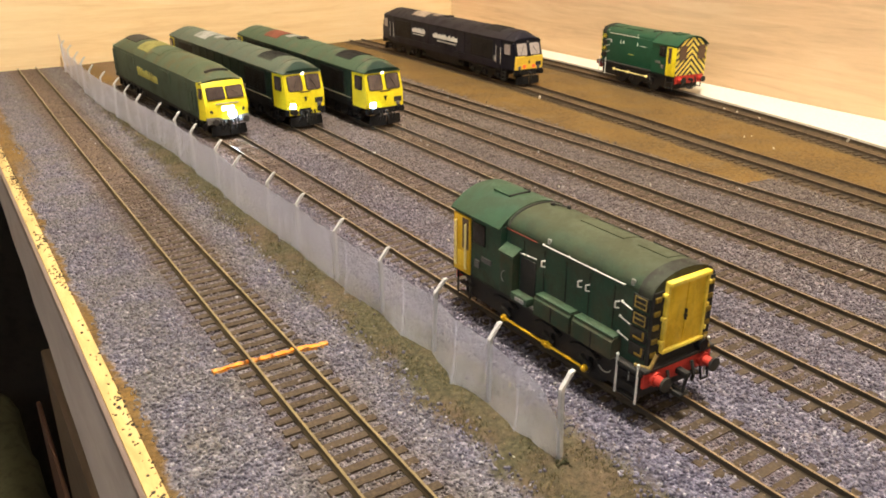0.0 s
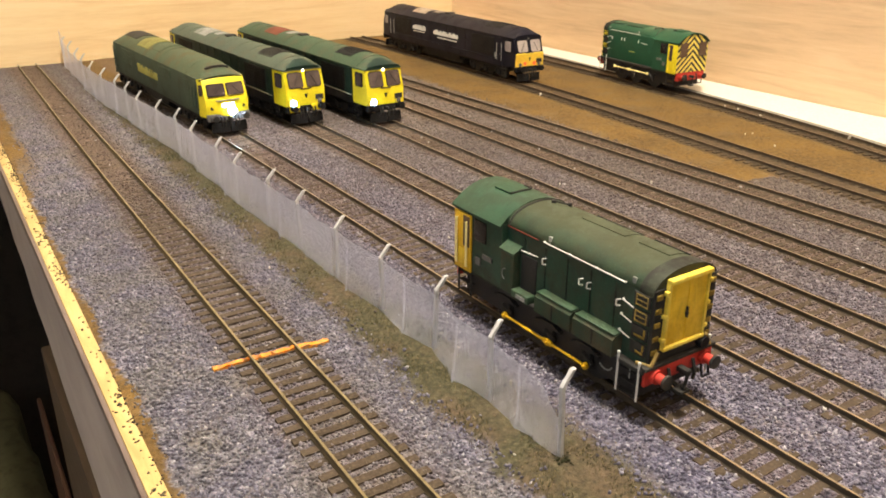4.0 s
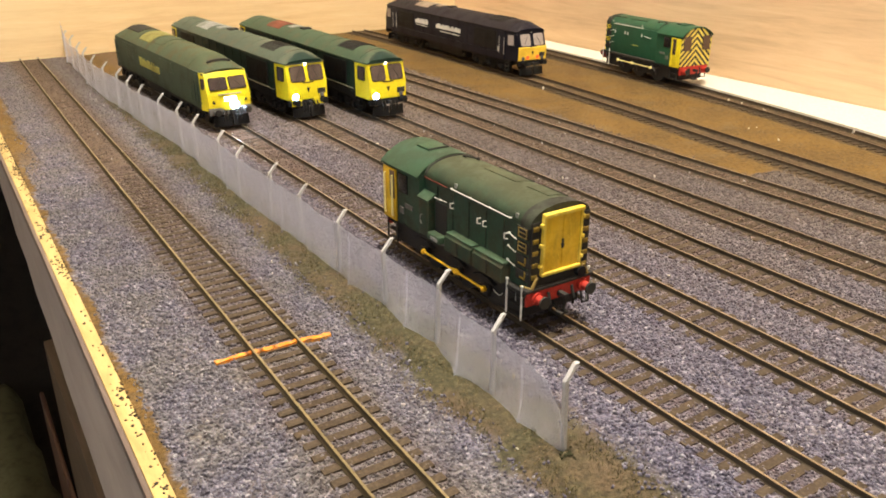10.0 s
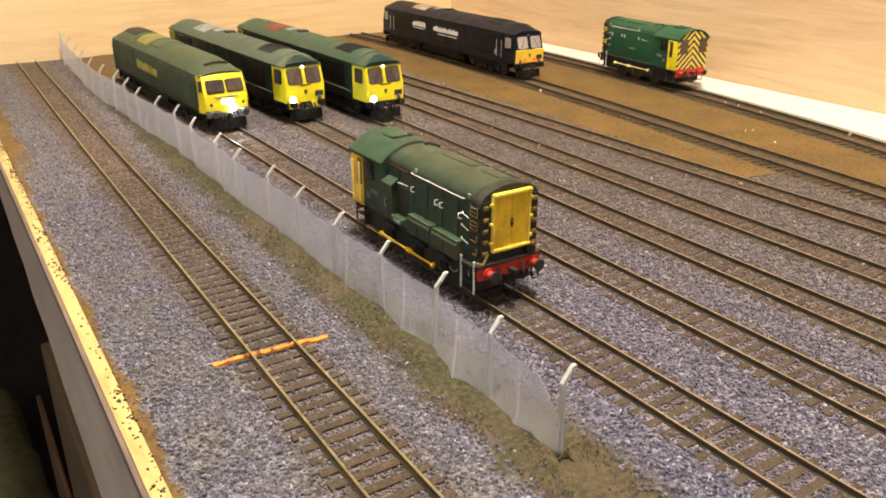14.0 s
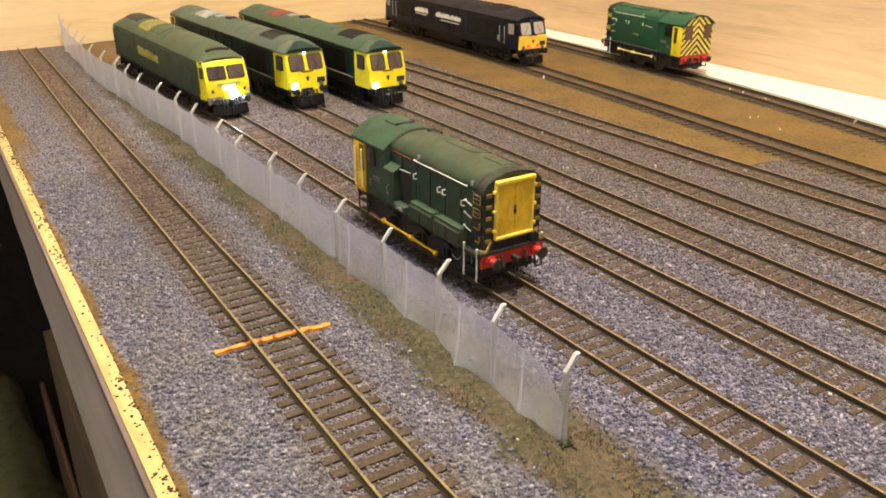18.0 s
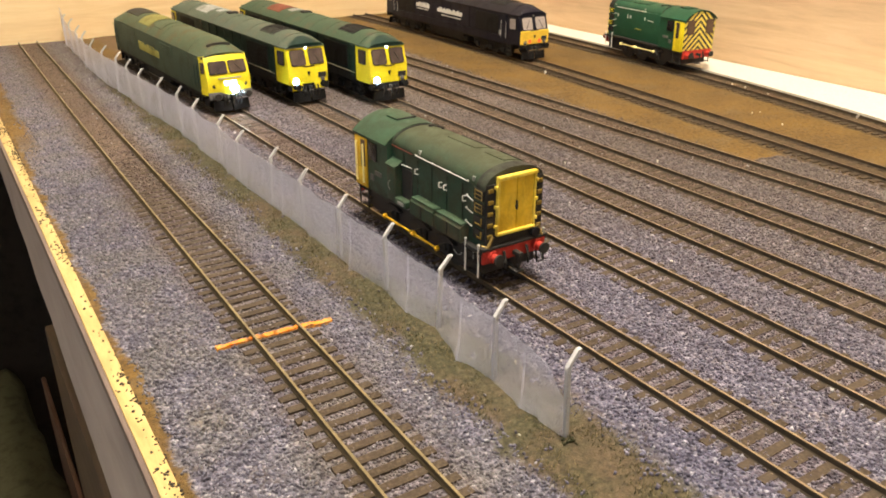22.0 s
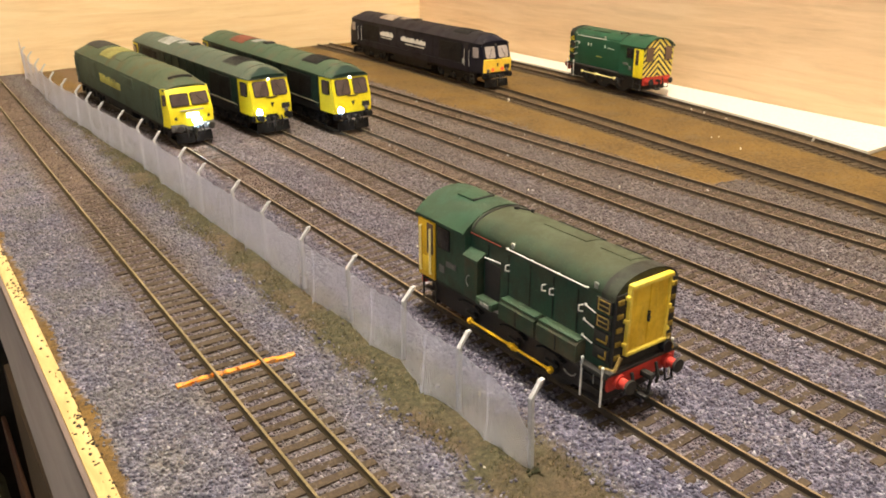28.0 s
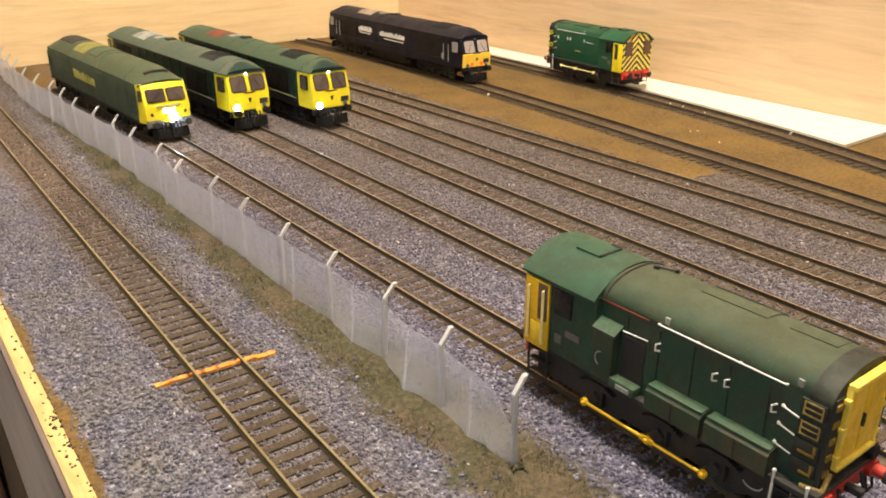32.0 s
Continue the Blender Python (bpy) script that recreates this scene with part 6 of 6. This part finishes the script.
def on_sleeper(x, y):
    """Over a sleeper of the ballasted tracks, where few stones lie."""
    across = np.abs((y - START - 0.004 + 0.0034) % 0.0068 - 0.0034) < 0.0017
    inside = np.zeros(x.shape, bool)
    table_y = np.linspace(START, END, 60)
    for key, pts in TRACKS.items():
        if not key.startswith("brown"):
            inside |= np.abs(x - np.interp(y, table_y, [lerp_path(pts, q) for q in table_y])) < 0.0150
    return across & inside


def on_ballast(x, y, rng):
    near = 1 - np.clip((y - 0.17) / 0.16, 0, 1)
    verge = (x > 0.0318 + 0.0015 * near + rng.normal(0, 0.0044, x.shape)) & (x < 0.059 + 0.009 * near + rng.normal(0, 0.0050, x.shape)) & (y < 0.75)
    earth = (x > 0.321 + 0.03 * (y < 0.297) + rng.normal(0, 0.003, x.shape)) | (x < -0.0500 + rng.normal(0, 0.0013, x.shape))
    earth |= (x < -0.042 + rng.normal(0, 0.003, x.shape)) & (y > 0.56)
    earth |= (x > 0.038) & (y > 0.83)
    rails = track_distance(x, y) < 0.0011
    bare = on_sleeper(x, y) & (rng.uniform(0, 1, x.shape) < 0.74)
    return ~(verge | earth | rails | bare)


stones("ballast_stones", 150000, (-0.052, 0.36), (0.03, 0.50), (0.00030, 0.00088), 1, 0.0003, on_ballast, "grey and lilac ballast chips round the tracks", CHIPS)
stones("ballast_stones", 45000, (-0.052, 0.36), (0.50, 0.97), (0.00045, 0.0009), 2, 0.0002, on_ballast, "grey ballast chips at the far end of the yard", CHIPS)


PALE_CHIPS = plain("pale_chips", (0.42, 0.39, 0.38), 0.8)
stones("pale_chips", 420, (-0.050, 0.36), (0.08, 0.80), (0.0004, 0.0010), 7, 0.0006, on_ballast, "pale limestone chips lying loose on the ballast", PALE_CHIPS)


def on_rim(x, y, rng):
    clump = 0.5 + 0.5 * np.sin(y * 75 + 2 * np.sin(y * 31))
    inner = np.clip((x - EDGE + 0.0055) / 0.0055, 0, 1)
    return rng.uniform(0, 1, x.shape) < 0.015 + 0.20 * inner ** 3 + 0.75 * clump ** 3 * inner


SPECKS = plain("dark_chips", (0.045, 0.034, 0.024), 0.8)
stones("rim_specks", 3200, (EDGE - 0.0050, EDGE + 0.0004), (0.10, 0.80), (0.00028, 0.00068), 4, 0.0013, on_rim, "dark stone specks stuck on the timber rim", SPECKS)


def scattered(x, y, rng):
    return ~on_ballast(x, y, rng)


EARTH_CHIPS = plain("earth_chips", (0.20, 0.15, 0.09), 0.85)
stones("earth_grit", 14000, (-0.052, 0.54), (0.05, 0.90), (0.00018, 0.00045), 5, 0.0001, scattered, "brown grit scattered over earth and verge", EARTH_CHIPS)


def turf_tufts():
    """Short static-grass blades along the fence, one mesh."""
    rng = np.random.default_rng(9)
    n = 30000
    y = 0.06 + 0.75 * rng.uniform(0, 1, n) ** 1.4
    near = 1 - np.clip((y - 0.17) / 0.16, 0, 1)
    lo, hi = 0.0295 + 0.0015 * near, 0.059 + 0.010 * near
    x = lo + (hi - lo) * (0.5 + 0.5 * np.tanh(rng.normal(0, 0.75, n)))
    patch = np.sin(x * 300 + 3 * np.sin(y * 60)) + np.sin(y * 140 + 2.0 * np.sin(x * 210))
    ok = patch + rng.normal(0, 0.8, n) > 0.0
    x, y = x[ok], y[ok]
    n = len(x)
    h = rng.uniform(0.0006, 0.0019, n)
    a = rng.uniform(0, 6.283, n)
    w = 0.00014
    lean = rng.normal(0, 0.0007, (n, 2))
    co = np.empty((n, 3, 3))
    co[:, 0] = np.stack([x - w * np.cos(a), y - w * np.sin(a), bank(x) - 0.0002], -1)
    co[:, 1] = np.stack([x + w * np.cos(a), y + w * np.sin(a), bank(x) - 0.0002], -1)
    co[:, 2] = np.stack([x + lean[:, 0], y + lean[:, 1], h + bank(x)], -1)
    f = np.arange(3 * n).reshape(-1, 3)
    me = bpy.data.meshes.new("turf")
    me.from_pydata(co.reshape(-1, 3).tolist(), [], f.tolist())
    nd = Nodes("static_grass")
    geo = nd.add("ShaderNodeNewGeometry")
    me.materials.append(nd.finish(nd.ramp(geo.outputs["Random Per Island"], [(0.0, (0.034, 0.036, 0.014)), (0.45, (0.070, 0.066, 0.028)), (0.8, (0.145, 0.122, 0.060)), (1.0, (0.28, 0.23, 0.12))]), 0.8, spec=0.1))
    tagged(new("turf", me), "olive and straw static grass along the fence", "grass", kind="stuff")


turf_tufts()


def weed_clump(x, y, seed):
    """A low dark clump of scatter at the foot of a post."""
    rng = random.Random(seed)
    bm = B()
    for _ in range(26):
        a, r = rng.uniform(0, 6.283), abs(rng.gauss(0, 0.0017))
        bmesh.ops.create_icosphere(bm, subdivisions=1, radius=rng.uniform(0.0003, 0.0008),
                                   matrix=pose(r * math.cos(a), r * math.sin(a), rng.uniform(0.0001, 0.0011), 90 * a, 40 * a) @ Matrix.Diagonal((1, 0.7, 0.8, 1)))
    ob = tagged(mesh_object("weed_clump", bm, SCRUB, 0), "low dark green-brown scrub at the foot of a fence post", "weeds")
    ob.matrix_basis = pose(x, y, 0)


SCRUB = paint("dark_scrub", (0.035, 0.036, 0.018), 0.9, (0.05, 0.035, 0.02), 0.5, 0.1, 0.4)
weed_clump(0.0520, 0.1480, 1)


# ---------------------------------------------------------------- what moves
# seconds, metres along the fenced track from y = 0.25
RUN = [(0, -0.1022), (3.5, -0.1022), (5.2, -0.1022), (5.5, -0.1003), (6, -0.0935), (6.5, -0.0857), (7, -0.0782), (7.5, -0.0714), (8, -0.0653), (8.5, -0.0595), (9, -0.0537), (9.5, -0.0476), (10, -0.0418), (10.5, -0.0362), (11, -0.0301), (11.5, -0.0243), (12, -0.0187), (12.5, -0.0142), (13, -0.0130), (23.5, -0.0130), (23.6, -0.0130), (24, -0.0200), (24.5, -0.0301), (25, -0.0407), (25.5, -0.0517), (27.5, -0.0901), (28, -0.0998), (28.5, -0.1091), (29, -0.1182), (29.5, -0.1272), (30, -0.1362), (30.5, -0.1454), (31, -0.1548), (31.5, -0.1644), (32, -0.1737)]


def run_at(t):
    for (ta, sa), (tb, sb) in zip(RUN, RUN[1:]):
        if t <= tb:
            return sa + (sb - sa) * (t - ta) / (tb - ta)
    return RUN[-1][1]


def motions():
    turn = math.atan(-0.0187)
    aim, aside = (math.sin(turn), math.cos(turn)), 0.0
    times = [i / 10 for i in range(321)]
    walk(SHUNTER, [(t, pose(0.0968 + aim[0] * run_at(t) + aside, 0.25 + aim[1] * run_at(t), RAIL_TOP, 0, 0, -math.degrees(turn))) for t in times])
    for ws, y in SHUNTER_WHEELS:
        walk(ws, [(t, pose(0, y, AXLE, -math.degrees((run_at(t) + 0.0301) / WHEEL), 0, 0)) for t in times])
    for r_, side in SHUNTER_RODS:
        rows = []
        for t in times:
            a = (run_at(t) + 0.0301) / WHEEL
            rows.append((t, pose(side * 0.0178, ROD_REACH * math.sin(a), AXLE + ROD_REACH * math.cos(a))))
        walk(r_, rows)


motions()
